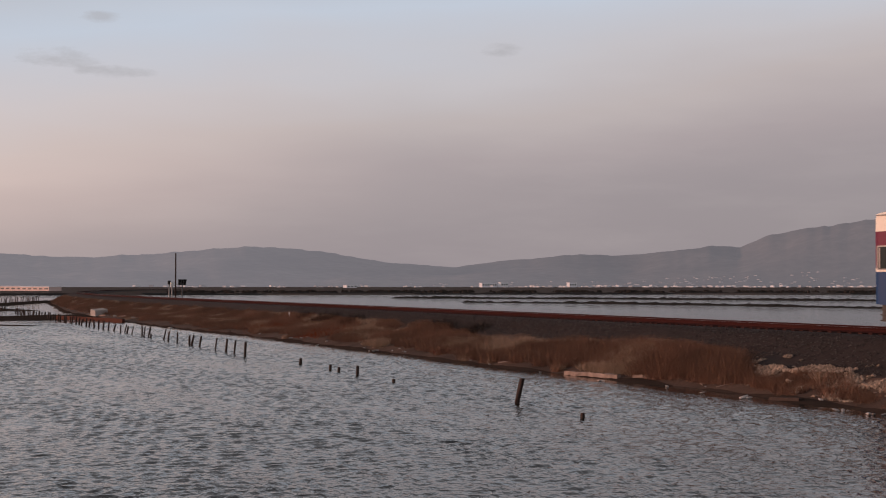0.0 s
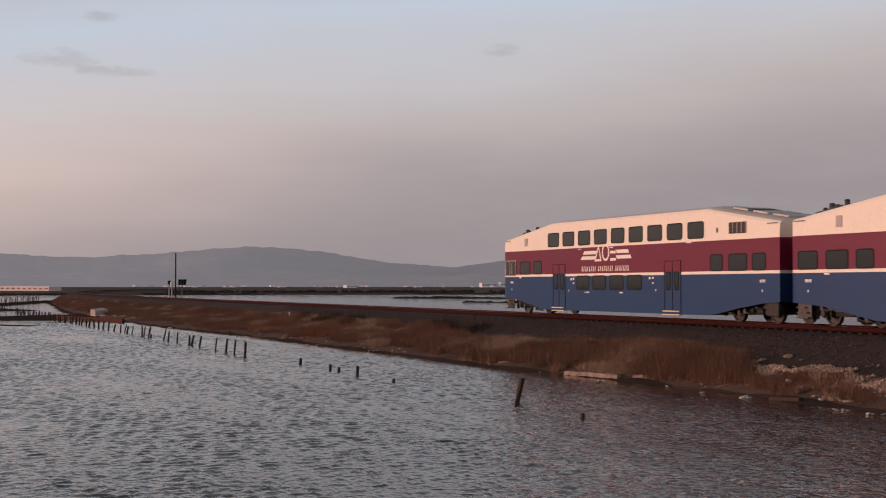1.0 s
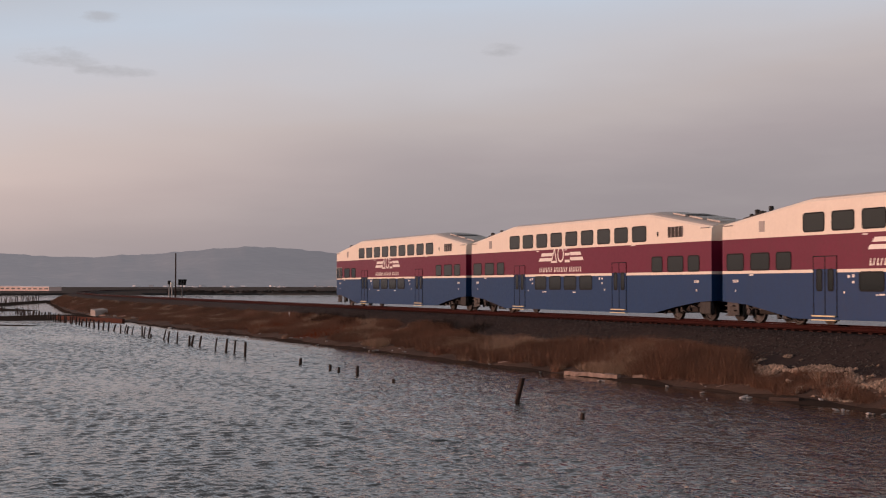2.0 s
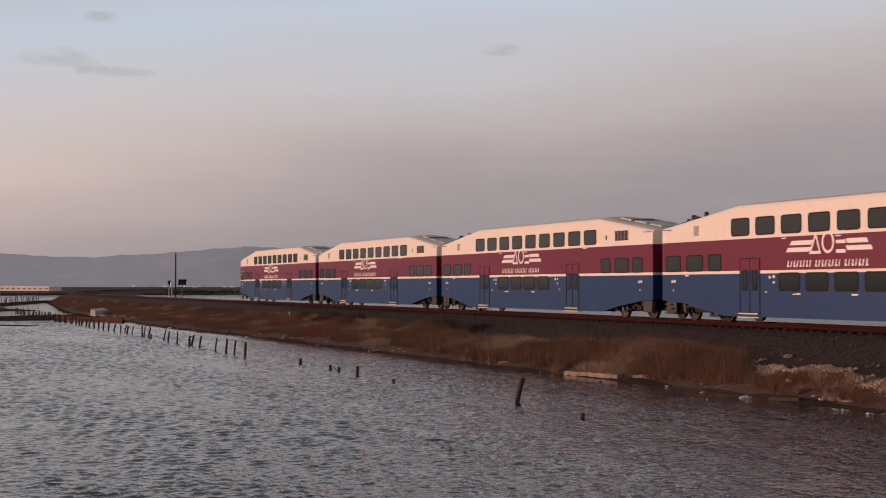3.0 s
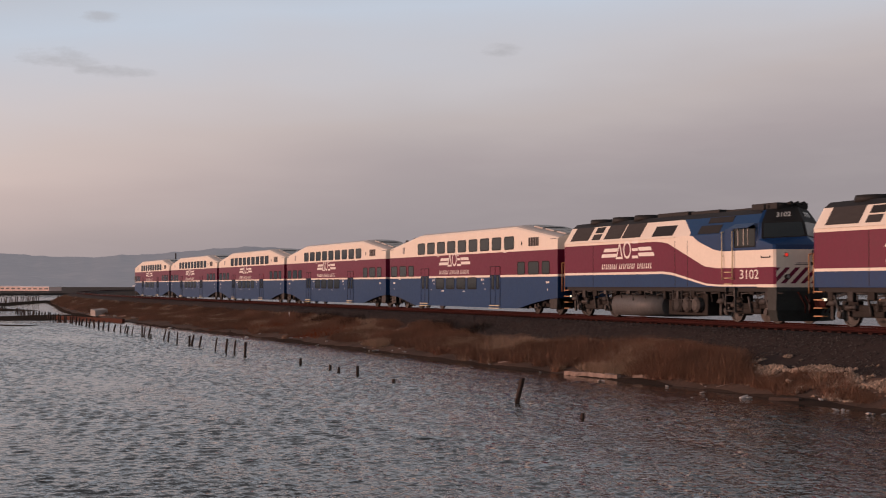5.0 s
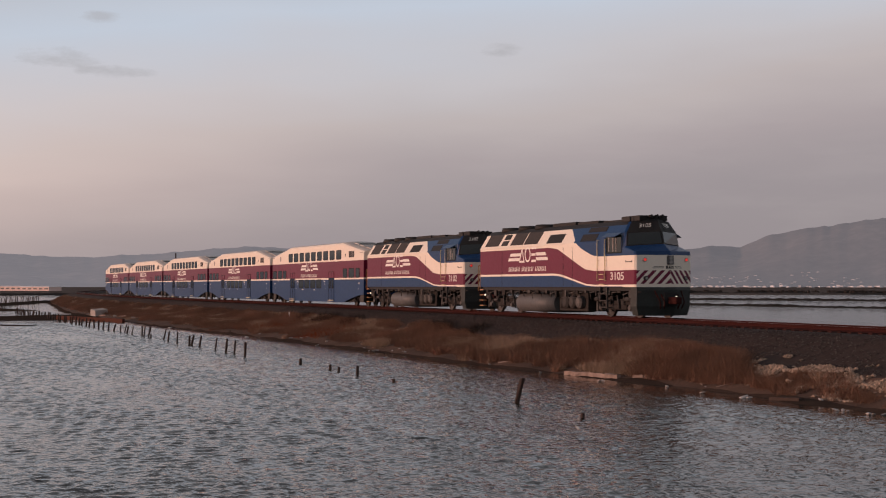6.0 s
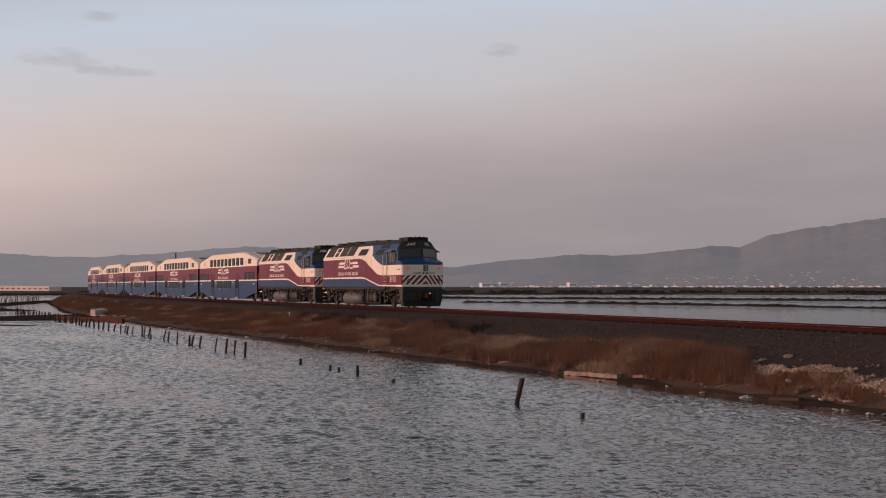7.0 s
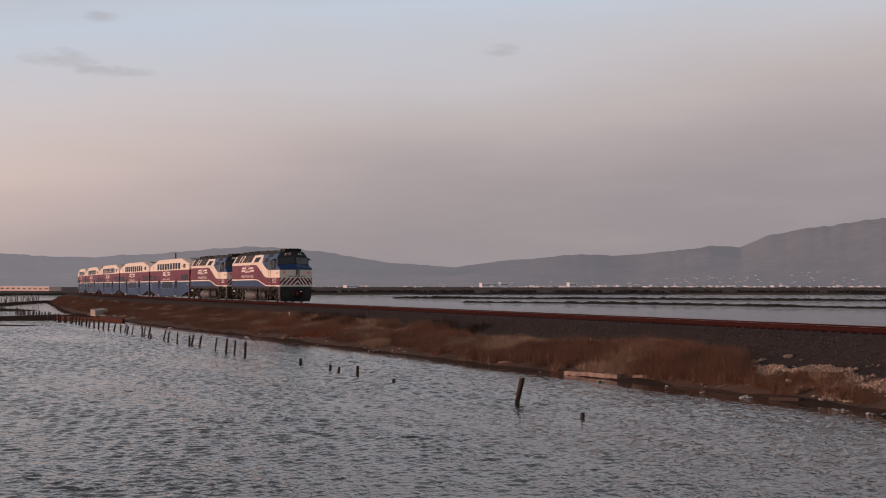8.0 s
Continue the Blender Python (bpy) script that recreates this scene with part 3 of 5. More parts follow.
def emblem(thing, y, z, w, side=-1, x=1.49):
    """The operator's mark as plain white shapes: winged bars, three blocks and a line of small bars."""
    bm = bmesh.new()
    d = -1 if side < 0 else 1          # reading direction along y
    def slab(u0, u1, v0, v1, lean=0.0):
        pts = [(u0, v0), (u1, v0), (u1 + lean, v1), (u0 + lean, v1)]
        a = [bm.verts.new((side * x, y + d * p * w, z + q * w)) for p, q in pts]
        b = [bm.verts.new((side * (x + 0.006), y + d * p * w, z + q * w)) for p, q in pts]
        bm.faces.new(a[::-1])
        bm.faces.new(b)
        for k in range(4):
            bm.faces.new((a[k], a[(k + 1) % 4], b[(k + 1) % 4], b[k]))
    for v in (0.014, 0.066):
        k = (v - 0.014) * 0.9
        slab(-0.50 + k, -0.215 + k * 0.5, v, v + 0.034, 0.028)
        slab(0.225, 0.50 - k, v, v + 0.034, -0.018)
    # an open triangle, a ring and an open square in the middle
    def outline(pts, thick):
        c = (sum(p for p, _ in pts) / len(pts), sum(q for _, q in pts) / len(pts))
        inner = [(c[0] + (p - c[0]) * thick, c[1] + (q - c[1]) * thick) for p, q in pts]
        put = lambda p, dx: bm.verts.new((side * (x + dx), y + d * p[0] * w, z + p[1] * w))
        o0, o1, i0, i1 = ([put(p, dx) for p in loop] for loop, dx in ((pts, 0.0), (pts, 0.006), (inner, 0.0), (inner, 0.006)))
        for k in range(len(pts)):
            n = (k + 1) % len(pts)
            for q in ((o1[k], o1[n], i1[n], i1[k]), (o0[k], o0[n], o1[n], o1[k]), (i0[k], i0[n], i1[n], i1[k])):
                bm.faces.new(q)
    outline([(-0.215, -0.005), (-0.075, -0.005), (-0.135, 0.165)], 0.62)
    outline([(0.005 + 0.072 * math.cos(k * math.tau / 18), 0.080 + 0.084 * math.sin(k * math.tau / 18)) for k in range(18)], 0.74)
    for v in (-0.003, 0.066, 0.137):
        slab(0.098, 0.205, v, v + 0.026)
    # a line of small leaning bars below
    u = -0.485
    for letters in (8, 8, 7):
        for k in range(letters):
            slab(u, u + 0.013, -0.100, -0.050, 0.012)
            slab(u + 0.013, u + 0.025, -0.100 + 0.036 * (k % 2), -0.086 + 0.036 * (k % 2), 0.003)
            u += 0.0385
        u += 0.030
    bmesh.ops.recalc_face_normals(bm, faces=bm.faces)
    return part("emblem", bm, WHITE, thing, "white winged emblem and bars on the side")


def wheelset(parent, y, r=0.46):
    bm = bmesh.new()
    for s in (-1, 1):
        lathe_x(bm, [(s * 0.68, r + 0.025), (s * 0.71, r + 0.02), (s * 0.72, r), (s * 0.81, r - 0.004), (s * 0.815, r - 0.07), (s * 0.78, r - 0.09), (s * 0.78, 0.16), (s * 0.86, 0.13), (s * 0.9, 0.09)], 0, 0, 0, 24)
        for k in range(4):        # balance marks on the disc
            a = k * math.tau / 4
            box(bm, s * 0.785 - 0.008, s * 0.785 + 0.008, 0.26 * math.cos(a) - 0.03, 0.26 * math.cos(a) + 0.03, 0.26 * math.sin(a) - 0.03, 0.26 * math.sin(a) + 0.03)
    tube(bm, (-0.7, 0, 0), (0.7, 0, 0), 0.085, n=10)
    bmesh.ops.recalc_face_normals(bm, faces=bm.faces)
    ob = part("wheelset", bm, PALEGEAR, parent, "steel wheel pair on its axle", at=pose(0, y, r))
    ob["radius"] = r
    return ob


def bogie(thing, y, base=2.6, heavy=False):
    """A two-axle truck under a coach or locomotive."""
    bm = bmesh.new()
    h = base / 2
    for s in (-1, 1):
        x = s * (1.10 if heavy else 1.02)
        box(bm, x - 0.09, x + 0.09, y - h - 0.25, y + h + 0.25, 0.58, 0.80, 0.03)
        box(bm, x - 0.10, x + 0.10, y - h * 0.62, y + h * 0.62, 0.36, 0.60, 0.05)
        box(bm, x - 0.12, x + 0.12, y - h * 0.75, y - h * 0.35, 0.78, 0.94, 0.03)
        box(bm, x - 0.12, x + 0.12, y + h * 0.35, y + h * 0.75, 0.78, 0.94, 0.03)
    box(bm, -0.95, 0.95, y - 0.25, y + 0.25, 0.5, 0.86, 0.04)
    tube(bm, (0, y, 0.5), (0, y, 1.2 if heavy else 0.95), 0.2, n=12)
    truck = part("truck", bm, GRIME, thing, "grimy cast steel truck frame")
    for s in (-1, 1):
        x = s * (1.10 if heavy else 1.02)
        for e in (-1, 1):
            b = bmesh.new()
            box(b, x - 0.02 + s * 0.06, x + 0.02 + s * 0.22, y + e * h - 0.15, y + e * h + 0.15, 0.30, 0.62, 0.04)
            tube(b, (x + s * 0.2, y + e * h, 0.46), (x + s * 0.27, y + e * h, 0.46), 0.12, n=12)
            part("axle_box", b, PALEGEAR, truck)
            c = bmesh.new()
            for k in range(5):
                zz = 0.60 + k * 0.055
                tube(c, (x + s * 0.12, y + e * h * 0.45, zz), (x + s * 0.12, y + e * h * 0.45, zz + 0.03), 0.11, n=12)
            part("spring", c, PALEGEAR, truck)
        d = bmesh.new()
        tube(d, (x + s * 0.16, y - 0.3, 0.42), (x + s * 0.16, y - 0.1, 1.05), 0.05, n=8)
        tube(d, (x + s * 0.16, y + 0.5, 0.72), (x + s * 0.16, y + h - 0.3, 0.70), 0.07, n=8)
        part("damper", d, PALEGEAR, truck)
        for e in (-1, 1):
            e2 = bmesh.new()
            box(e2, x + s * 0.1 - 0.05, x + s * 0.1 + 0.05, y + e * (h + 0.535) - 0.085, y + e * (h + 0.535) + 0.085, 0.25, 0.80, 0.02)
            part("brake_unit", e2, PALEGEAR, truck)
    for e in (-1, 1):
        wheelset(thing, y + e * h, 0.46 if not heavy else 0.50)
    return truck


def coach():
    c = tagged(new("bilevel_coach"), "bilevel commuter coach in cream, maroon and blue paint", "train car", "coaches of the train")
    coach_shell(c)
    for s in (-1, 1):
        for k in range(9):
            window(c, s, -(6.13 + k * 1.6625), 3.84, 1.22, 0.68, 1.482)
        for k in range(4):
            window(c, s, -(9.32 + k * 1.66), 1.64, 1.28, 0.66)
        for r, w in ((1.10, 1.15), (2.78, 1.22), (4.30, 0.92), (20.98, 0.88), (22.50, 1.24), (23.95, 0.86)):
            window(c, s, -r, 2.44, w, 0.66)
        for r in (6.78, 17.60):
            bm = bmesh.new()
            box(bm, s * 1.485 - 0.012, s * 1.485 + 0.012, -r - 0.66, -r + 0.66, 0.36, 2.56, 0.006)
            door = part("door", bm, [BLUE], c, "recessed double-leaf passenger door")
            fr = bmesh.new()
            for y0, y1, z0, z1 in ((-r - 0.675, -r - 0.65, 0.36, 2.58), (-r + 0.65, -r + 0.675, 0.36, 2.58), (-r - 0.014, -r + 0.014, 0.38, 2.55), (-r - 0.675, -r + 0.675, 2.555, 2.585)):
                box(fr, s * 1.50 - 0.012, s * 1.50 + 0.012, y0, y1, z0, z1)
            part("door_frame", fr, RUBBER, door)
            up = bmesh.new()
            for y0, y1 in ((-r - 0.65, -r - 0.025), (-r + 0.025, -r + 0.65)):
                box(up, s * 1.499 - 0.004, s * 1.499 + 0.004, y0, y1, 2.10, 2.55)
            part("upper_panel", up, MAROON, door, "maroon upper door panel")
            for dy in (-0.33, 0.33):
                window(c, s, -r + dy, 1.70, 0.30, 0.78, 1.498, r=0.07, name="door_window")
            st = bmesh.new()
            box(st, s * 1.50 - 0.10, s * 1.50 + 0.06, -r - 0.66, -r + 0.66, 0.36, 0.41)
            box(st, s * 1.50 - 0.10, s * 1.50 + 0.10, -r - 0.70, -r + 0.70, 0.22, 0.26)
            part("door_step", st, YELLOW, c, "pale-edged boarding steps")
        # louvres and small fittings
        bm = bmesh.new()
        box(bm, s * 1.485 - 0.012, s * 1.485 + 0.012, -23.1, -21.9, 3.60, 4.06)
        vent = part("louvre", bm, SCREEN, c, "dark louvred vent")
        for k in range(4):
            b = box(bmesh.new(), s * 1.50 - 0.006, s * 1.50 + 0.006, -21.9 - 0.3 * k - 0.30, -21.9 - 0.3 * k - 0.26, 3.62, 4.04)
            part("slat", b, SILVER, vent)
        bm = box(bmesh.new(), s * 1.487 - 0.012, s * 1.487 + 0.012, -3.08, -2.74, 3.60, 4.02)
        part("louvre", bm, SILVER, c, "narrow grey vent")
        bm = box(bmesh.new(), s * 1.487 - 0.012, s * 1.487 + 0.012, -21.1, -21.0, 3.68, 3.88)
        part("lamp_bracket", bm, BLACK, c)
        for r, z, w, h in ((8.1, 1.82, 0.16, 0.14), (8.35, 1.84, 0.16, 0.16), (8.35, 1.62, 0.14, 0.12), (7.85, 1.25, 0.10, 0.10), (9.6, 1.17, 0.16, 0.06), (9.85, 1.18, 0.36, 0.08), (13.1, 1.17, 0.4, 0.08), (15.7, 1.84, 0.16, 0.16), (15.95, 1.84, 0.16, 0.12), (15.95, 1.62, 0.14, 0.12), (16.2, 1.3, 0.08, 0.12), (9.0, 3.30, 0.36, 0.06), (12.2, 3.30, 0.4, 0.06), (18.9, 3.33, 0.5, 0.05), (2.2, 1.92, 0.34, 0.08)):
            band_strip("placard", c, 1.492, -r - w * 0.4, -r + w * 0.4, z - h * 0.36, z + h * 0.36, WHITE, side=s)
        for r0 in (0.95, 24.0):
            for k in range(4):
                band_strip("number_bar", c, 1.492, -r0 - 0.10 * k - 0.06, -r0 - 0.10 * k, 1.62, 1.73, WHITE, side=s)
            band_strip("number_bar", c, 1.492, -r0 - 0.20, -r0 - 0.14, 1.25, 1.34, WHITE, side=s)
        emblem(c, -11.6, 2.69, 4.95, s)
        # corner steps
        bm = bmesh.new()
        for k in range(3):
            box(bm, s * 1.42 - 0.12, s * 1.42 + 0.06, -1.15 + 0.10 * k, -0.45, 0.28 + 0.19 * k, 0.32 + 0.19 * k)
        box(bm, s * 1.38 - 0.02, s * 1.38 + 0.02, -1.2, -0.4, 0.26, 0.84)
        part("corner_steps", bm, PALEGEAR, c, "dusty corner boarding steps")
        rg = random.Random(9)
        for r in (1.55, 2.0, 2.4, 3.6, 4.0, 21.6, 22.2, 22.6, 23.4, 24.0):
            bm = bmesh.new()
            h = rg.uniform(0.1, 0.26)
            z = coach_floor(r) - 0.02
            box(bm, s * 1.22 - 0.08, s * 1.22 + 0.10, -r - rg.uniform(0.1, 0.28), -r, z - h, z, 0.012)
            tube(bm, (s * 1.28, -r, z - h * 0.5), (s * 1.28, -r - 0.5, z - h), 0.025)
            part("underfloor_fitting", bm, PALEGEAR, c)
        bm = box(bmesh.new(), s * 1.35 - 0.1, s * 1.35 + 0.1, -25.15, -24.35, 0.30, 0.84, 0.04)
        part("equipment_box", bm, PALEGEAR, c, "dusty grey equipment box")
        for r0, r1 in ((0.25, 0.95), (24.5, 25.15)):
            part("grab_rail", tube(bmesh.new(), (s * 1.50, -r0, 3.92), (s * 1.50, -r1, 3.92), 0.02), SILVER, c)
    bogie(c, -3.0)
    bogie(c, -22.9)
    # gangway, couplers, roof gear
    for y0, y1 in ((-0.16, 0.0), (-25.91, -25.28)):
        bm = box(bmesh.new(), -0.55, 0.55, y0, y1, 1.0, 3.1, 0.03)
        part("gangway", bm, BLACK, c, "black rubber gangway")
        bm = box(bmesh.new(), -0.14, 0.14, y0 - 0.3, y1 + 0.3 if y1 < -1 else y1, 0.62, 0.92, 0.04)
        part("coupler", bm, BLACK, c)
    bm = bmesh.new()
    for x, r, h, w in ((-0.75, 1.6, 0.30, 0.13), (-0.75, 1.2, 0.20, 0.10), (-0.3, 1.9, 0.40, 0.12), (0.4, 1.5, 0.36, 0.12), (-0.9, 2.1, 0.16, 0.12)):
        z = coach_roof(r) + 0.05
        tube(bm, (x, -r, z), (x, -r, z + h), w, w * 0.8, n=12)
        tube(bm, (x, -r, z + h), (x, -r, z + h + 0.05), w * 0.95, w * 0.6, n=12)
    for k in range(4):
        tube(bm, (-1.0 + 0.5 * k, -1.0, coach_roof(1.0) + 0.12), (-1.0 + 0.5 * k, -2.5, coach_roof(2.5) + 0.14), 0.04)
    part("roof_exhaust", bm, PALEGEAR, c, "dark roof stacks and pipes")
    bm = bmesh.new()
    for k in range(3):
        r = 21.3 + 1.35 * k
        tilt = (coach_roof(r) - coach_roof(r + 1.0))
        for z0, sz in ((coach_roof(r) + 0.13, 1.0),):
            vs = [bm.verts.new((x, -(r + dy), z0 + zz - tilt * dy)) for zz in (0.0, 0.07) for x, dy in ((-0.85, 0), (0.85, 0), (0.85, 1.0), (-0.85, 1.0))]
            bm.faces.new(vs[4:])
            for a, b in ((0, 1), (1, 2), (2, 3), (3, 0)):
                bm.faces.new((vs[a], vs[b], vs[b + 4], vs[a + 4]))
    part("roof_hatch", bm, ROOF, c, "raised silver roof hatches")
    bm = bmesh.new()
    r = 22.0
    vs = [bm.verts.new((x, -(r + dy), coach_roof(r + dy) + 0.215)) for x, dy in ((-0.7, 0), (0.5, 0), (0.5, 0.55), (-0.7, 0.55))]
    bm.faces.new(vs)
    part("roof_grille", bm, BLACK, c)
    return c


def loco_bands(r):
    """Edges of the painted bands on the locomotive's side, from the sill up."""
    k = float(np.interp(r, [9.6, 10.4, 13.0, 13.9], [0.0, 0.10, 0.92, 1.0]))
    q = float(np.interp(r, [9.2, 10.0, 12.9, 13.9], [0.0, 0.08, 0.93, 1.0]))
    c = float(np.interp(r, [10.3, 12.4, 13.6, 14.2], [4.62, 3.36, 2.98, 2.90]))
    return 2.01 - 0.55 * k, 2.12 - 0.58 * k, 3.45 - 1.24 * q, c


def loco_shell(thing):
    """Cowl body; r runs from the coach end to the nose."""
    bm = bmesh.new()
    rs = [0.10, 0.25] + list(np.arange(1.0, 9.1, 1.0)) + list(np.arange(9.5, 14.6, 0.25)) + [15.0, 15.6, 16.2, 16.6]
    rings = []
    for r in rs:
        e = 0.05 if r == 0.10 else 0.0
        b1, b2, b3, b4 = loco_bands(r)
        top = 4.36
        def wall(z):
            return -1.5 + e if z <= 3.62 else -1.5 + e + (z - 3.62) * 0.62
        zs = [1.43, b1, b2, b3, min(b4, top), top, 4.58, 4.66]
        xs = [wall(z) for z in zs[:6]] + [-0.70, 0.0]
        pts = list(zip(xs, zs))
        # keep the shoulder's bend as a vertex of its own
        bend = (wall(3.62), 3.62)
        if zs[4] > 3.62:
            pts = pts[:4] + [bend] + pts[4:]
            cols = [0, 1, 2, 3, 3, 4, 5, 5]
        else:
            pts = pts[:5] + [bend] + pts[5:]
            cols = [0, 1, 2, 3, 4, 4, 5, 5]
        ring = pts + [(-x, z) for x, z in pts[-2::-1]]
        rings.append(([bm.verts.new((x, -r, z)) for x, z in ring], cols))
    n = len(rings[0][0])
    for (a, ca), (b, cb) in zip(rings, rings[1:]):
        cols = cb + cb[::-1]
        for k in range(n - 1):
            f = bm.faces.new((a[k], b[k], b[k + 1], a[k + 1]))
            f.material_index = cols[k]
    a, ca = rings[0]
    for k in range(n // 2):
        q = list(dict.fromkeys([a[k], a[k + 1], a[n - 2 - k], a[n - 1 - k]]))
        bm.faces.new(q).material_index = min(ca[k], 3)
    bmesh.ops.recalc_face_normals(bm, faces=bm.faces)
    return part("cowl", bm, [BLUE, CREAM, MAROON, CREAM, BLUE, BLACK], thing, "full-width cowl with swept maroon, cream and blue bands")


def loco_cab(thing):
    """Cab and nose: side walls, blunt pointed nose, raked windscreen and roof."""
    bm = bmesh.new()
    zs = [1.43, 1.55, 2.22, 2.90, 3.08]
    rows = []
    for z in zs:
        back = max(0.0, z - 2.9) * 0.25
        c, n = 17.78 - back, 18.38 - back
        ring = [(-1.5, 16.6), (-1.5, c - 0.10), (-1.43, c), (0.0, n), (1.43, c), (1.5, c - 0.10), (1.5, 16.6)]
        rows.append([bm.verts.new((x, -r, z)) for x, r in ring])
    cols = [1, 2, 3, 4]
    for i, (a, b) in enumerate(zip(rows, rows[1:])):
        for k in range(6):
            bm.faces.new((a[k], a[k + 1], b[k + 1], b[k])).material_index = (3 if k in (2, 3) and i == 1 else cols[i])

    def ring7(three):
        out = [(x, r, z) for x, r, z in three]
        return out + [(-x, r, z) for x, r, z in out[-2::-1]]
    FOOT = ring7(((-1.49, 16.6, 3.26), (-1.48, 16.68, 3.30), (-1.42, 16.80, 3.34), (0.0, 17.80, 3.42)))
    HEAD = ring7(((-1.42, 16.6, 3.96), (-1.40, 16.64, 3.97), (-1.33, 16.72, 3.98), (0.0, 17.58, 4.04)))
    BROW = ring7(((-1.10, 16.5, 4.46), (-1.07, 16.52, 4.48), (-1.0, 16.58, 4.50), (0.0, 17.20, 4.60)))
    prev = rows[-1]
    for loop in (FOOT, HEAD, BROW):
        row = [bm.verts.new((x, -r, z)) for x, r, z in loop]
        for k in range(6):
            bm.faces.new((prev[k], prev[k + 1], row[k + 1], row[k])).material_index = 5 if k in (2, 3) and loop is not FOOT else 4
        prev = row
    crown = [bm.verts.new((x, -16.2, z)) for x, z in ((-1.05, 4.42), (0.0, 4.66), (1.05, 4.42))]
    bm.faces.new([prev[0], prev[1], prev[2], prev[3], crown[1], crown[0]]).material_index = 5
    bm.faces.new([prev[3], prev[4], prev[5], prev[6], crown[2], crown[1]]).material_index = 5
    bmesh.ops.recalc_face_normals(bm, faces=bm.faces)
    cab = part("cab", bm, [BLUE, CREAM, MAROON, CREAM, BLUE, BLACK], thing, "blue-roofed cab with a blunt cream nose")

    def plate(name, corners, mat, off=0.012, parent=cab, label=""):
        vs = [Vector(c) for c in corners]
        nrm = (vs[1] - vs[0]).cross(vs[-1] - vs[0]).normalized()
        if nrm.y > 0:
            nrm = -nrm
        b = bmesh.new()
        lo = [b.verts.new(v) for v in vs]
        hi = [b.verts.new(v + nrm * off) for v in vs]
        b.faces.new(hi)
        for k in range(len(vs)):
            b.faces.new((lo[k], lo[(k + 1) % len(vs)], hi[(k + 1) % len(vs)], hi[k]))
        bmesh.ops.recalc_face_normals(b, faces=b.faces)
        return part(name, b, mat, parent, label)

    def between(a, b, c, d, u0, u1, v0, v1):
        """A patch of the quad a b (foot) d c (head)."""
        a, b, c, d = (Vector(v) for v in (a, b, c, d))
        at = lambda u, v: (a.lerp(b, u)).lerp(c.lerp(d, u), v)
        return [at(u0, v0), at(u1, v0), at(u1, v1), at(u0, v1)]

    at3 = lambda loop, k: (loop[k][0], -loop[k][1], loop[k][2])
    for k in (2, 3):
        q = [at3(FOOT, k), at3(FOOT, k + 1), at3(HEAD, k), at3(HEAD, k + 1)]
        plate("windscreen", between(*q, 0.05, 0.955, 0.06, 0.94), GLASS, label="dark windscreen pane")
        q = [at3(HEAD, k), at3(HEAD, k + 1), at3(BROW, k), at3(BROW, k + 1)]
        u0, u1 = (0.34, 0.72) if k == 2 else (0.28, 0.66)
        nb = plate("number_board", between(*q, u0 - 0.08, u1 + 0.08, 0.14, 0.90), BLACK, label="black number board")
        lettering(nb, NUMBER[0], between(*q, u0, u1, 0.36, 0.70), 0.016)
    # striped nose: slanting maroon bars on cream
    bl = [(-1.43, -17.78, 1.57), (0.0, -18.38, 1.57), (1.43, -17.78, 1.57)]
    tl = [(-1.43, -17.78, 2.21), (0.0, -18.38, 2.21), (1.43, -17.78, 2.21)]

    def clip(poly, lo, hi):
        """Cut a polygon of (a, v) to lo <= a <= hi."""
        for lim, sign in ((lo, 1), (hi, -1)):
            out = []
            for p, q in zip(poly, poly[1:] + poly[:1]):
                dp, dq = sign * (p[0] - lim), sign * (q[0] - lim)
                if dp >= 0:
                    out.append(p)
                if dp * dq < 0:
                    k = dp / (dp - dq)
                    out.append((p[0] + (q[0] - p[0]) * k, p[1] + (q[1] - p[1]) * k))
            poly = out
            if not poly:
                break
        return poly

    widths = ((0.0, 1.55), (1.55, 3.10))
    for k, (w0, w1) in enumerate(widths):
        A, B, C, D = (Vector(v) for v in (bl[k], bl[k + 1], tl[k], tl[k + 1]))
        for n in range(7):
            for mirror in (False, True):
                a0 = -0.60 + 0.38 * n
                poly = [(a0, 0.02), (a0 + 0.19, 0.02), (a0 + 0.76, 0.98), (a0 + 0.57, 0.98)]
                poly = clip(poly, 0.0, 1.55)
                if mirror:
                    poly = [(3.1 - p, q) for p, q in poly]
                poly = clip(poly, w0 + 0.003, w1 - 0.003) if poly else poly
                if len(poly) < 3:
                    continue
                pts = []
                for p, q in poly:
                    f2 = (p - w0) / (w1 - w0)
                    pts.append(A.lerp(B, f2).lerp(C.lerp(D, f2), q))
                if (pts[1] - pts[0]).cross(pts[-1] - pts[0]).length > 1e-5:
                    plate("stripe", pts, MAROON, 0.008, label="slanting maroon warning stripe")
    for k, bars in ((2, ((0.46, 0.80, 0.25, 0.40), (0.50, 0.80, 0.60, 0.75), (0.86, 0.92, 0.1, 0.9), (0.95, 0.985, 0.1, 0.9))), (3, ((0.20, 0.54, 0.25, 0.40), (0.20, 0.50, 0.60, 0.75), (0.08, 0.14, 0.1, 0.9), (0.015, 0.05, 0.1, 0.9)))):
        lo4 = [(-1.43, -17.78), (0.0, -18.38), (1.43, -17.78)]
        a2, b2 = lo4[k - 2], lo4[k - 1]
        for u0, u1, v0, v1 in bars:
            plate("emblem_bar", between((*a2, 2.26), (*b2, 2.26), (*a2, 2.42), (*b2, 2.42), u0, u1, v0, v1), BLACK, 0.008)
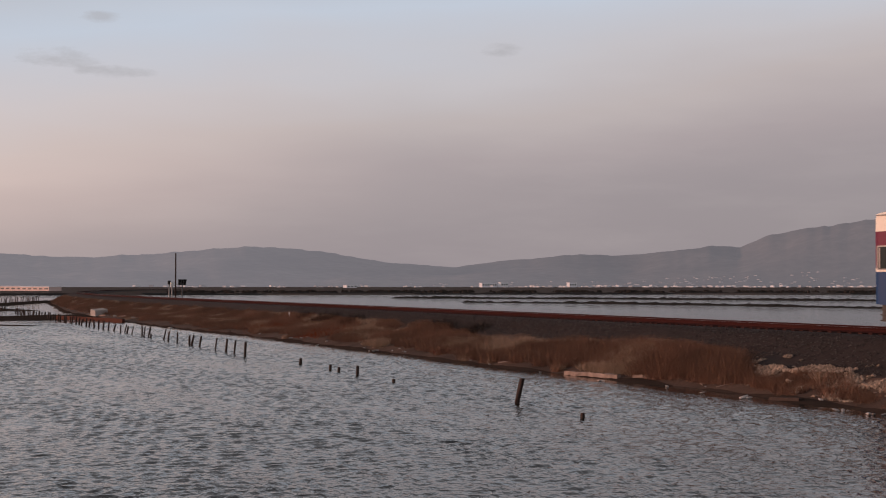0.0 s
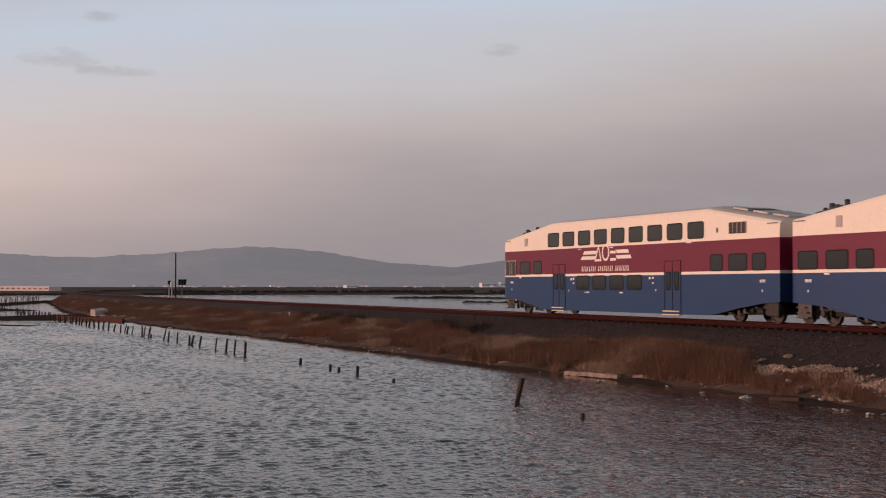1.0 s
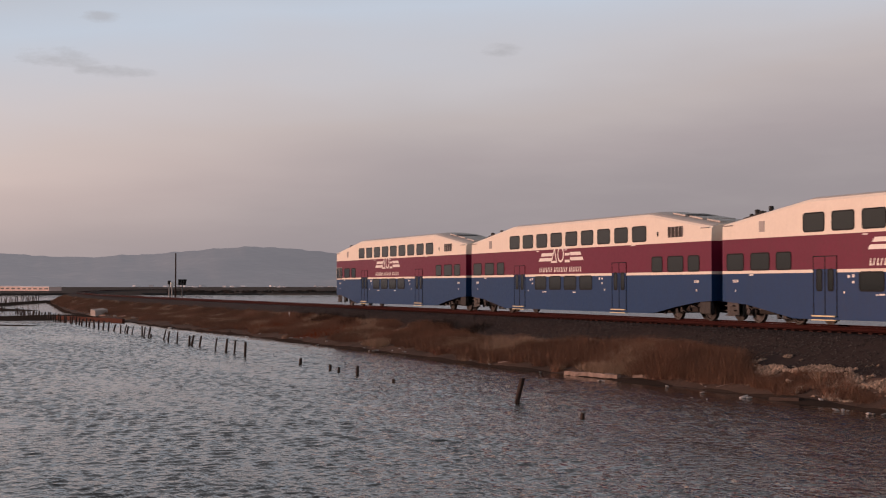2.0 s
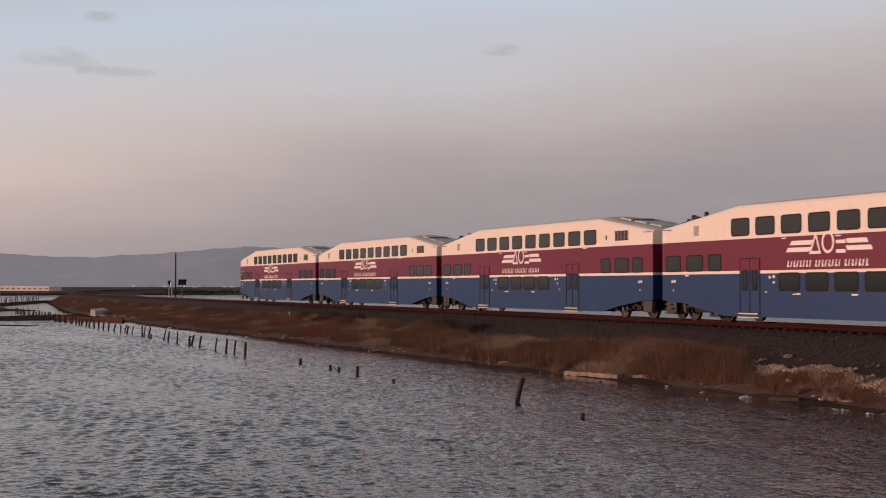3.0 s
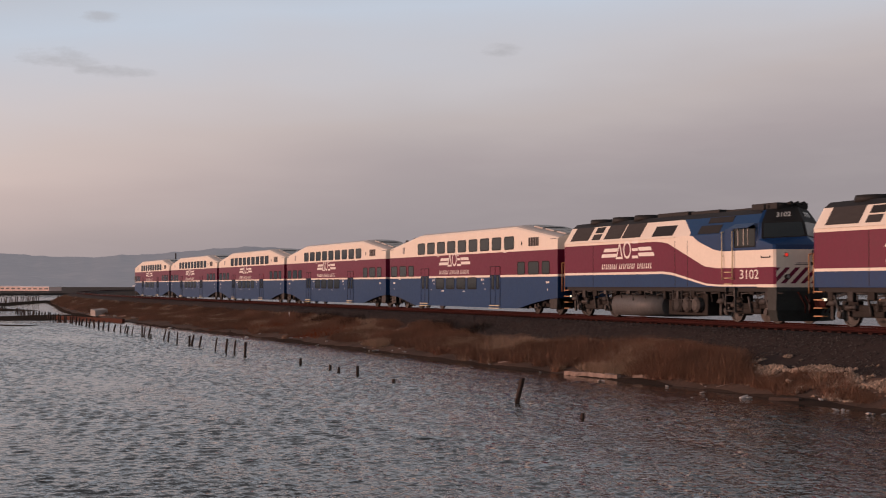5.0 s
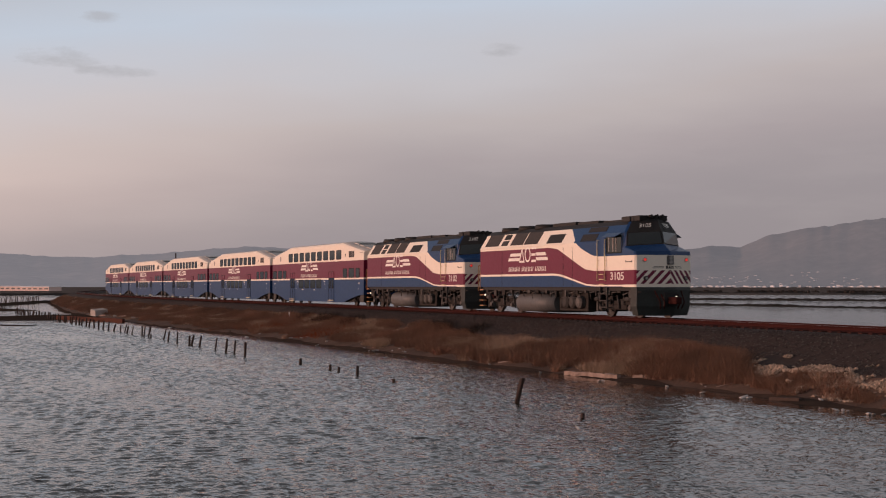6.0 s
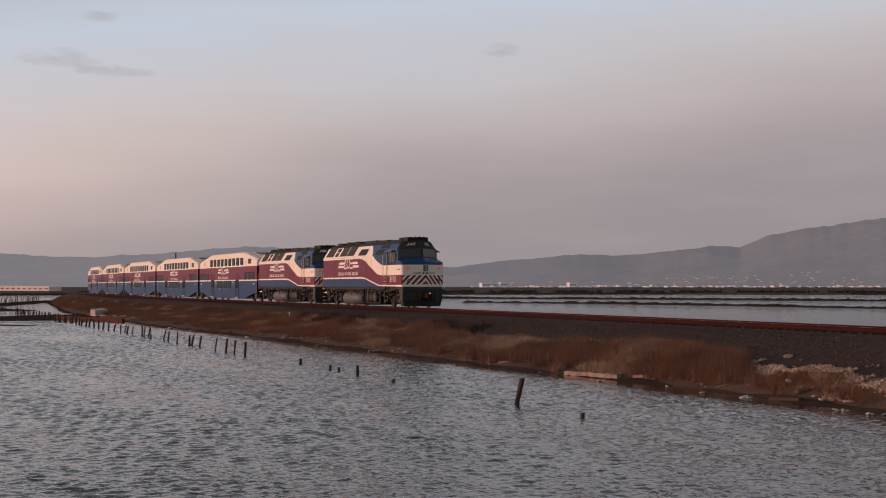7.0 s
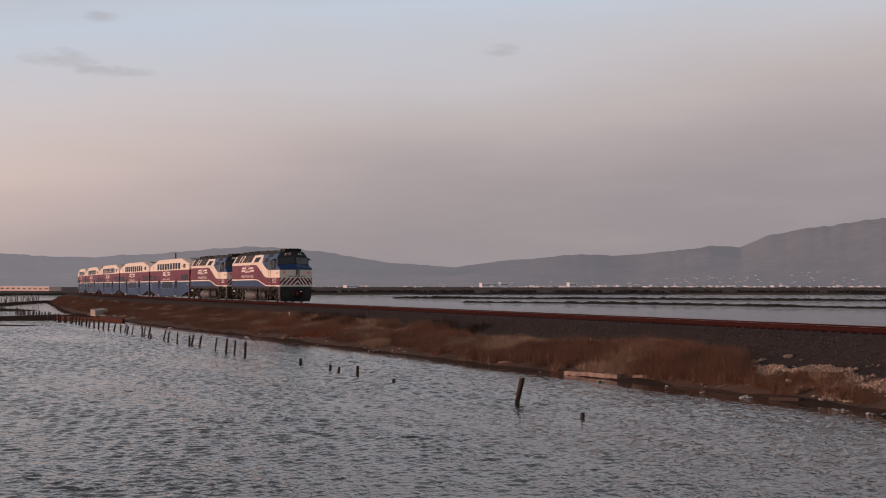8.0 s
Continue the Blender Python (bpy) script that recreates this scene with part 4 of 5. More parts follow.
    # lamps
    for x, r, z, mat, nm in ((-1.10, 17.92, 2.69, REDLAMP, "marker_lamp"), (1.10, 17.92, 2.69, REDLAMP, "marker_lamp"), (-1.05, 17.96, 1.84, SILVER, "ditch_lamp"), (1.05, 17.96, 1.84, SILVER, "ditch_lamp")):
        b = bmesh.new()
        tube(b, (x, -r + 0.12, z), (x, -r - 0.06, z), 0.10, n=14)
        hb = part(nm + "_housing", b, SILVER if mat is REDLAMP else BLACK, cab)
        b = bmesh.new()
        tube(b, (x, -r - 0.055, z), (x, -r - 0.075, z), 0.065, n=14)
        part(nm, b, mat, hb)
    b = box(bmesh.new(), -0.16, 0.16, -18.42, -18.25, 2.46, 2.88, 0.02)
    hb = part("headlamp_housing", b, GREYP, cab, "grey twin headlamp housing")
    for z in (2.57, 2.76):
        b = bmesh.new()
        tube(b, (0, -18.41, z), (0, -18.45, z), 0.085, n=14)
        part("headlamp", b, SILVER, hb)
    return cab


NUMBER = [""]


def lettering(parent, text, corners, off, mat=None):
    """Raised figures filling a patch given by its four corners (lower left, lower right, upper right, upper left as seen from outside)."""
    a, b, c, d = (Vector(v) for v in corners)
    across, up = b - a, d - a
    cu = bpy.data.curves.new("number", "FONT")
    cu.body, cu.size, cu.extrude = text, 1.0, 0.004
    tmp = bpy.data.objects.new("number", cu)
    scene.collection.objects.link(tmp)
    bpy.context.view_layer.update()
    me = bpy.data.meshes.new_from_object(tmp.evaluated_get(bpy.context.evaluated_depsgraph_get()))
    bpy.data.objects.remove(tmp)
    bpy.data.curves.remove(cu)
    co = np.zeros(len(me.vertices) * 3)
    me.vertices.foreach_get("co", co)
    co = co.reshape(-1, 3)
    lo, hi = co.min(0), co.max(0)
    n = across.cross(up).normalized()
    out = []
    for p in co:
        u, v = (p[0] - lo[0]) / (hi[0] - lo[0]), (p[1] - lo[1]) / (hi[1] - lo[1])
        q = a + across * u + up * v + n * (off + p[2])
        out += [q.x, q.y, q.z]
    me.vertices.foreach_set("co", out)
    me.materials.clear()
    me.materials.append(mat or WHITE)
    me.update()
    return part("number", me, None, parent, "white painted figures")


def locomotive(number):
    NUMBER[0] = number
    lo = tagged(new("diesel_locomotive"), "full-cowl diesel locomotive in maroon, cream and blue, cab trailing", "locomotive", "locomotives of the train")
    loco_shell(lo)
    cab = loco_cab(lo)
    for s in (-1, 1):
        # slanted screens and intakes along the shoulder
        def shoulder(name, r0, r1, z0, z1, mat, label="", off=0.012, parent=lo):
            xx = lambda z: (1.5 - (z - 3.62) * 0.62 + off) * s
            b = bmesh.new()
            vs = [b.verts.new((xx(z), -r, z)) for r, z in ((r0, z0), (r1, z0), (r1, z1), (r0, z1))]
            ws = [b.verts.new((xx(z) - 0.03 * s, -r, z)) for r, z in ((r0, z0), (r1, z0), (r1, z1), (r0, z1))]
            b.faces.new(vs)
            for k in range(4):
                b.faces.new((vs[k], vs[(k + 1) % 4], ws[(k + 1) % 4], ws[k]))
            bmesh.ops.recalc_face_normals(b, faces=b.faces)
            return part(name, b, mat, parent, label)
        shoulder("radiator_screen", 0.75, 2.6, 3.70, 4.36, SCREEN, "dark mesh radiator screen")
        shoulder("louvre", 2.95, 3.75, 3.70, 3.98, SCREEN, "small dark vent")
        shoulder("louvre", 2.95, 3.75, 4.04, 4.32, BLACK, "small dark vent")
        shoulder("radiator_screen", 4.15, 5.75, 3.70, 4.36, SCREEN, "dark mesh radiator screen")
        shoulder("radiator_screen", 5.86, 7.55, 3.70, 4.36, SCREEN, "dark mesh radiator screen")
        shoulder("louvre", 8.6, 10.35, 3.68, 4.14, BLACK, "long dark intake")
        shoulder("louvre", 12.35, 13.95, 3.66, 4.02, BLACK, "dark vent in the blue shoulder")
        shoulder("louvre", 12.75, 14.55, 4.10, 4.345, BLACK, "dark vent in the blue shoulder")
        shoulder("trim_rail", 0.2, 10.6, 3.58, 3.62, CREAM, "", 0.02)
        for r0 in (3.2, 10.6, 11.6):
            band_strip("panel_seam", lo, 1.501, -r0 - 0.012, -r0 + 0.012, 1.47, 3.42, GRIME, side=s, depth=0.004)
        emblem(lo, -6.45, 2.76, 4.9, s, 1.502)
        # cab side: window, door, rails
        window(lo, s, -15.80, 3.45, 1.42, 0.82, 1.502, RUBBER, r=0.05, name="cab_window")
        for r0, r1 in ((15.72, 15.78), (16.02, 16.06), (15.34, 15.39)):
            band_strip("window_bar", lo, 1.518, -r1, -r0, 3.10, 3.80, SILVER, side=s, depth=0.01)
        bm = bmesh.new()      # sloping awning
        for z in (0.0, -0.025):
            bm.faces.new([bm.verts.new(v) for v in ((s * 1.44, -16.5, 3.98 + z), (s * 1.44, -15.05, 3.98 + z), (s * 1.80, -15.12, 3.80 + z), (s * 1.80, -16.45, 3.80 + z))])
        bmesh.ops.bridge_loops(bm, edges=bm.edges[:])
        bmesh.ops.recalc_face_normals(bm, faces=bm.faces)
        part("sun_visor", bm, BLUE, lo, "blue visor above the cab window")
        for z0, z1, mt in ((1.60, 2.20, MAROON), (2.22, 2.88, CREAM), (2.90, 3.80, BLUE)):
            band_strip("cab_door_panel", lo, 1.502, -14.98, -14.40, z0, z1, mt, side=s, depth=0.006)
        for r in (14.30, 15.04):
            bm = bmesh.new()
            tube(bm, (s * 1.58, -r, 1.75), (s * 1.58, -r, 3.70), 0.022)
            for z in (1.75, 2.7, 3.68):
                tube(bm, (s * 1.49, -r, z), (s * 1.58, -r, z), 0.018)
            part("handrail", bm, YELLOW, lo, "pale vertical cab handrail")
        for z in (1.56, 1.80, 2.04):
            part("door_step", tube(bmesh.new(), (s * 1.55, -14.42, z), (s * 1.55, -14.98, z), 0.022), YELLOW, lo, "pale rung below the cab door")
        bm = bmesh.new()
        for k in range(3):
            box(bm, s * 1.40 - 0.10, s * 1.40 + 0.10, -15.05, -14.45, 0.45 + 0.32 * k, 0.49 + 0.32 * k)
        for r in (14.43, 15.07):
            box(bm, s * 1.45 - 0.05, s * 1.45 + 0.05, -r - 0.02, -r + 0.02, 0.42, 1.45)
        part("cab_ladder", bm, PALEGEAR, lo, "dusty steel cab steps")
        for k in range(4):
            bm = box(bmesh.new(), s * 1.36 - 0.14, s * 1.36 + 0.10, -0.62, -0.12, 0.35 + 0.30 * k, 0.39 + 0.30 * k)
            part("rear_step", bm, ORANGE, lo, "orange-edged boarding step")
        bm = bmesh.new()
        tube(bm, (s * 1.40, -0.72, 0.98), (s * 1.46, -0.72, 0.98), 0.05, n=10)
        part("step_lamp", bm, LAMP, lo, "small lit step lamp")
        bm = bmesh.new()
        for r in (-0.25, 0.03):
            tube(bm, (s * 1.42, -r, 1.2), (s * 1.42, -r, 2.65), 0.025)
            tube(bm, (s * 1.42, -r, 2.65), (s * 1.2, -r, 2.7), 0.025)
        part("end_handrail", bm, ORANGE, lo, "orange end handrail")
        side_xyz = lambda r, z: (s * 1.502, -r, z)
        if s < 0:
            q = [side_xyz(15.46, 1.76), side_xyz(16.72, 1.76), side_xyz(16.72, 2.13), side_xyz(15.46, 2.13)]
        else:
            q = [side_xyz(16.72, 1.76), side_xyz(15.46, 1.76), side_xyz(15.46, 2.13), side_xyz(16.72, 2.13)]
        lettering(lo, number, q, 0.002)
        bm = bmesh.new()
        tube(bm, (s * 1.53, -16.95, 2.60), (s * 1.53, -17.5, 2.60), 0.018)
        tube(bm, (s * 1.53, -16.95, 2.60), (s * 1.53, -16.95, 2.66), 0.018)
        tube(bm, (s * 1.53, -17.5, 2.60), (s * 1.53, -17.5, 2.66), 0.018)
        part("grab_rail", bm, BLACK, lo)
        # pipes, brackets and boxes along the sill
        rg = random.Random(5)
        for k in range(16):
            r = 0.8 + k * 1.08
            bm = bmesh.new()
            w, h = rg.uniform(0.12, 0.4), rg.uniform(0.12, 0.38)
            box(bm, s * 1.30 - 0.10, s * 1.30 + 0.08, -r - w, -r, 1.28 - h, 1.28, 0.015)
            part("sill_box", bm, PALEGEAR if k % 2 else GRIME, lo)
            bm = bmesh.new()
            tube(bm, (s * 1.36, -r - 0.5, 1.22 - rg.uniform(0, 0.15)), (s * 1.36, -r - 1.1, 1.20), 0.028)
            tube(bm, (s * 1.36, -r - 0.5, 1.22), (s * 1.30, -r - 0.5, rg.uniform(0.6, 0.95)), 0.022)
            part("air_pipe", bm, PALEGEAR, lo)
        for r in (1.2, 4.3, 14.1, 17.0):
            bm = bmesh.new()
            tube(bm, (s * 1.28, -r, 0.86), (s * 1.28, -r + 0.42, 0.86), 0.11, n=12)
            tube(bm, (s * 1.28, -r + 0.42, 0.86), (s * 1.28, -r + 0.6, 0.80), 0.04, n=8)
            part("brake_cylinder", bm, PALEGEAR, lo, "dusty brake cylinder")
            bm = bmesh.new()
            tube(bm, (s * 1.33, -r + 0.1, 1.15), (s * 1.30, -r - 0.25, 0.30), 0.05, n=8)
            part("sand_pipe", bm, PALEGEAR, lo)
        # reservoirs and filters behind the tank
        for k in range(3):
            bm = bmesh.new()
            lathe_x(bm, [(-0.02, 0.25), (s * 0.2, 0.33), (s * 0.5, 0.33), (s * 0.58, 0.22)], s * 0.85, -10.55 - 0.72 * k, 0.68, 16)
            bmesh.ops.recalc_face_normals(bm, faces=bm.faces)
            part("air_filter", bm, PALEGEAR, lo, "dusty round air filter housing")
            bm = bmesh.new()
            tube(bm, (s * 1.40, -10.25 - 0.72 * k, 0.35), (s * 1.40, -10.25 - 0.72 * k, 1.30), 0.03)
            tube(bm, (s * 1.40, -10.25 - 0.72 * k, 0.9), (s * 1.40, -10.9 - 0.72 * k, 0.9), 0.025)
            part("air_pipe", bm, PALEGEAR, lo)
    # fuel tank
    bm = bmesh.new()
    pts = [(math.copysign(0.90, math.cos(a)) + 0.47 * math.cos(a), 0.59 + 0.48 * math.sin(a)) for a in np.linspace(0.13, math.tau + 0.13, 24, endpoint=False)]
    ra, rb = [bm.verts.new((x, -4.75, z)) for x, z in pts], [bm.verts.new((x, -9.3, z)) for x, z in pts]
    for k in range(24):
        bm.faces.new((ra[k], rb[k], rb[(k + 1) % 24], ra[(k + 1) % 24])).smooth = True
    bm.faces.new(ra)
    bm.faces.new(rb[::-1])
    bmesh.ops.recalc_face_normals(bm, faces=bm.faces)
    part("fuel_tank", bm, GREYP, lo, "rounded grey fuel tank")
    bm = box(bmesh.new(), -1.15, 1.15, -12.6, -9.5, 0.22, 1.3, 0.05)
    part("battery_box", bm, GRIME, lo)
    bm = box(bmesh.new(), -1.38, 1.38, -17.6, -0.25, 1.24, 1.45, 0.02)
    part("underframe", bm, BLACK, lo, "black underframe")
    bogie(lo, -2.75, 2.74, True)
    bogie(lo, -15.6, 2.74, True)
    # pilot and coupler
    bm = bmesh.new()
    rows = []
    for z, c, n in ((1.43, 17.74, 18.30), (1.30, 17.78, 18.36), (0.55, 17.74, 18.30), (0.12, 17.70, 18.16)):
        w = 1.42 if z > 0.4 else 1.30
        rows.append([bm.verts.new((x, -r, z)) for x, r in ((-w, 17.2), (-w, c), (-0.3, n), (0.3, n), (w, c), (w, 17.2))])
    for a, b in zip(rows, rows[1:]):
        for k in range(5):
            bm.faces.new((a[k], b[k], b[k + 1], a[k + 1]))
    bm.faces.new(rows[0])
    bm.faces.new(rows[-1][::-1])
    bmesh.ops.recalc_face_normals(bm, faces=bm.faces)
    part("pilot", bm, PILOT, lo, "dark green-grey snow-plough pilot")
    for x0, x1 in ((-1.34, -0.62), (0.62, 1.34)):
        bm = bmesh.new()      # reddish-brown step wells beside the nose
        box(bm, x0, x1, -18.06 + 0.25 * (abs(x0) > 1 or abs(x1) > 1), -17.75, 1.12, 1.40, 0.03)
        part("pilot_step", bm, RUST, lo, "rust-red pilot step")
    bm = box(bmesh.new(), -0.34, 0.34, -18.40, -18.20, 0.55, 1.20, 0.03)
    part("coupler_pocket", bm, BLACK, lo, "black coupler pocket")
    bm = bmesh.new()
    tube(bm, (0.28, -18.30, 0.98), (0.28, -18.40, 0.98), 0.05, n=10)
    part("pilot_lamp", bm, LAMP, lo, "small lit lamp above the coupler")
    bm = box(bmesh.new(), -0.16, 0.16, -19.1, -18.2, 0.65, 0.98, 0.06)
    part("coupler", bm, RUST, lo, "rusty knuckle coupler")
    bm = bmesh.new()
    for x in (-0.7, -0.45, 0.45, 0.7):
        tube(bm, (x, -18.15, 1.25), (x * 0.9, -18.52, 0.75), 0.03)
        tube(bm, (x * 0.9, -18.52, 0.75), (x * 0.8, -18.4, 0.45), 0.03)
    part("air_hose", bm, RUST, lo, "reddish air hoses")
    bm = box(bmesh.new(), -0.14, 0.14, -0.3, 0.0, 0.65, 0.95, 0.05)
    part("coupler", bm, BLACK, lo)
    # roof
    for r, w, h, k in ((1.9, 1.0, 0.20, 0), (4.1, 1.0, 0.22, 0), (6.2, 1.0, 0.22, 0), (9.0, 1.3, 0.20, 1), (11.6, 1.1, 0.16, 1), (14.2, 1.0, 0.10, 1)):
        bm = bmesh.new()
        if k:
            box(bm, -0.62, 0.62, -r - w, -r + w, 4.50, 4.56 + h, 0.03)
        else:
            tube(bm, (0, -r, 4.50), (0, -r, 4.56 + h), 0.86, 0.80, n=24)
        part("roof_fan" if not k else "roof_hatch", bm, BLACK, lo, "black radiator fan" if not k else "black exhaust hatch")
    bm = bmesh.new()
    box(bm, -0.75, 0.75, -16.9, -15.2, 4.52, 4.78, 0.03)
    tube(bm, (-0.9, -16.3, 4.45), (-0.9, -16.3, 4.72), 0.05)
    tube(bm, (0.8, -16.4, 4.45), (0.8, -16.4, 4.74), 0.05)
    for k in range(3):
        tube(bm, (-0.3 + 0.3 * k, -16.85, 4.74), (-0.3 + 0.3 * k, -17.25, 4.74), 0.03, 0.08)
    part("horn", bm, BLACK, lo, "black roof horns and antenna box")
    return lo


coaches = [coach()]
for k in range(4):
    coaches.append(copy_thing(coaches[0], pose(0, 0, RAIL)))
for side in (-1, 1):
    window(coaches[0], side, -0.98, 2.45, 1.36, 0.80, 1.505, SILVER, r=0.05, name="cab_window")
    for y in (-0.42, -0.95, -1.20):
        band_strip("window_bar", coaches[0], 1.522, y - 0.035, y + 0.035, 2.10, 2.80, SILVER, side=side, depth=0.012)
tagged(coaches[0], label="leading bilevel cab coach in cream, maroon and blue paint")
locos = [locomotive("3102"), locomotive("3105")]
tagged(locos[1], label="trailing diesel locomotive with striped nose in maroon, cream and blue")


# ---- grass, rubble and driftwood on the bank ----
def blades(name, spots, low, high, width, mat, label, lean=0.55, seed=1, per=1):
    """Many thin blades, some at each (x, y, z, size) spot, one joined mesh."""
    rng = np.random.default_rng(seed)
    s = np.repeat(np.array(spots), per, axis=0)
    s[:, :2] += rng.normal(0, 0.10, (len(s), 2))
    n = len(s)
    h = rng.uniform(low, high, n) * s[:, 3]
    a = rng.uniform(0, math.tau, n)
    w = width * rng.uniform(0.6, 1.4, n)
    off = rng.normal(0, lean, (n, 2)) * h[:, None]
    off[:, 1] -= 0.25 * h
    co = np.zeros((n, 3, 3))
    base = s[:, :3]
    dx, dy = np.cos(a) * w / 2, np.sin(a) * w / 2
    co[:, 0] = base + np.stack([dx, dy, -0.03 * np.ones(n)], 1)
    co[:, 1] = base + np.stack([-dx, -dy, -0.03 * np.ones(n)], 1)
    co[:, 2] = base + np.stack([off[:, 0], off[:, 1], h], 1)
    me = bpy.data.meshes.new(name)
    me.vertices.add(n * 3)
    me.vertices.foreach_set("co", co.reshape(-1))
    me.loops.add(n * 3)
    me.loops.foreach_set("vertex_index", np.arange(n * 3))
    me.polygons.add(n)
    me.polygons.foreach_set("loop_start", np.arange(0, n * 3, 3))
    me.materials.append(mat)
    me.update(calc_edges=True)
    me.validate()
    return tagged(part(name, me, None), label, "grass", kind="stuff")


EMBER = surface("orange_red_pickleweed", (0.26, 0.075, 0.035), 0.9, amount=0.5, island=0.25, spec=0.03)


def clump(x, y, f=0.35, seed=0.0):
    return noise.noise((x * f * 1.6, y * f, 4.0 + seed)) * 0.6 + noise.noise((x * f * 4, y * f * 2.4, 9.0 + seed)) * 0.4


def grass_edge(y):
    """How far up the bank the russet grass grows."""
    return lerp_table(y, [(20, -6.0), (38.5, -6.0), (42.5, -4.0), (48, -4.0), (56, -4.6), (66, -4.6), (72, -3.6), (90, -3.4), (200, -3.3)]) + 0.5 * noise.noise((y * 0.35, 0, 2.0))


def scatter_grass():
    rng = np.random.default_rng(5)
    russet, straw, low = [], [], []
    for _ in range(400000):
        y = 22 + 300 * rng.random() ** 2.1
        s = lerp_table(y, SHORE)
        x = s + 0.25 + rng.random() * (-3.2 - s - 0.25)
        swing = bend(y)
        c = clump(x, y)
        z = bank_point(x + swing, y)
        up = (x - s) / (-3.5 - s)
        if y > 37.0 + 1.5 * noise.noise((x * 0.8, 1.0, 2.0)) :
            if x < grass_edge(y) and c > -0.30 + 0.9 * max(0.0, 0.26 - up) / 0.26:
                pale = noise.noise((x * 0.5, y * 0.16, 21.0)) + 0.35 * noise.noise((x * 3, y * 2, 1.0))
                far = 1.0 if y < 75 else 0.75
                top = 1.25 if y < 56 and up > 0.3 else 0.95
                (straw if pale > 0.26 else russet).append((x + swing, y, z, far * top * (0.5 + 0.9 * max(0, c + 0.3))))
            elif x < -3.4 and c > 0.42:
                low.append((x, y, z, 0.6))
        else:
            if -5.6 < x < -4.2 and c > 0.42:
                straw.append((x, y, z, 0.55))
            elif x <= -5.2 and c > 0.0:
                russet.append((x, y, z, 0.36))
            elif x < -3.4 and c > 0.45:
                low.append((x, y, z, 0.5))
    for x0, y0, n in ((-5.9, 64.3, 2600), (-6.6, 79.0, 900), (-5.4, 92.0, 900), (-6.3, 55.0, 700), (-7.0, 112.0, 800), (-7.6, 128.0, 800)):
        for _ in range(n):
            y, x = y0 + rng.normal(0, 1.5), x0 + rng.normal(0, 0.45)
            if clump(x, y, 0.8, 5.0) > -0.15:
                straw.append((x, y, bank_point(x, y), 0.85))
    ember = []
    for y0, n in ((99.0, 900), (86.0, 700), (84.0, 500)):
        for _ in range(n):
            y, x = y0 + rng.normal(0, 1.6), -6.6 + rng.normal(0, 0.7)
            ember.append((x, y, bank_point(x, y), 0.75))
    for _ in range(5000):
        y, x = 62 + 40 * rng.random(), rng.uniform(-4.6, -3.2)
        if noise.noise((x * 0.4, y * 0.25, 41.0)) > 0.22:
            low.append((x, y, bank_point(x, y), 1.2))
    blades("orange_pickleweed", ember, 0.2, 0.4, 0.05, EMBER, "orange-red patches of pickleweed on the bank", seed=6)
    blades("russet_grass", russet, 0.14, 0.56, 0.016, REED, "dense dry russet marsh grass on the bank", 0.65, 2, 3)
    blades("straw_grass", straw, 0.10, 0.42, 0.016, PALEREED, "pale straw-coloured dry grass tufts", 0.65, 3, 3)
    blades("dark_weeds", low, 0.2, 0.4, 0.03, LEVEE, "sparse dark weeds at the ballast's foot", seed=4)


scatter_grass()


def rock_mesh(seed, mat, flat=0.7):
    bm = bmesh.new()
    bmesh.ops.create_icosphere(bm, subdivisions=2, radius=0.5)
    for v in bm.verts:
        k = 1 + 0.45 * noise.noise(v.co * 1.7 + Vector((seed * 3.1, 0, 0))) + 0.2 * noise.noise(v.co * 4 + Vector((0, seed, 0)))
        v.co = Vector((v.co.x * k, v.co.y * k * 1.2, v.co.z * k * flat))
    me = bpy.data.meshes.new("rock")
    bm.to_mesh(me)
    bm.free()
    me.materials.append(mat)
    return me


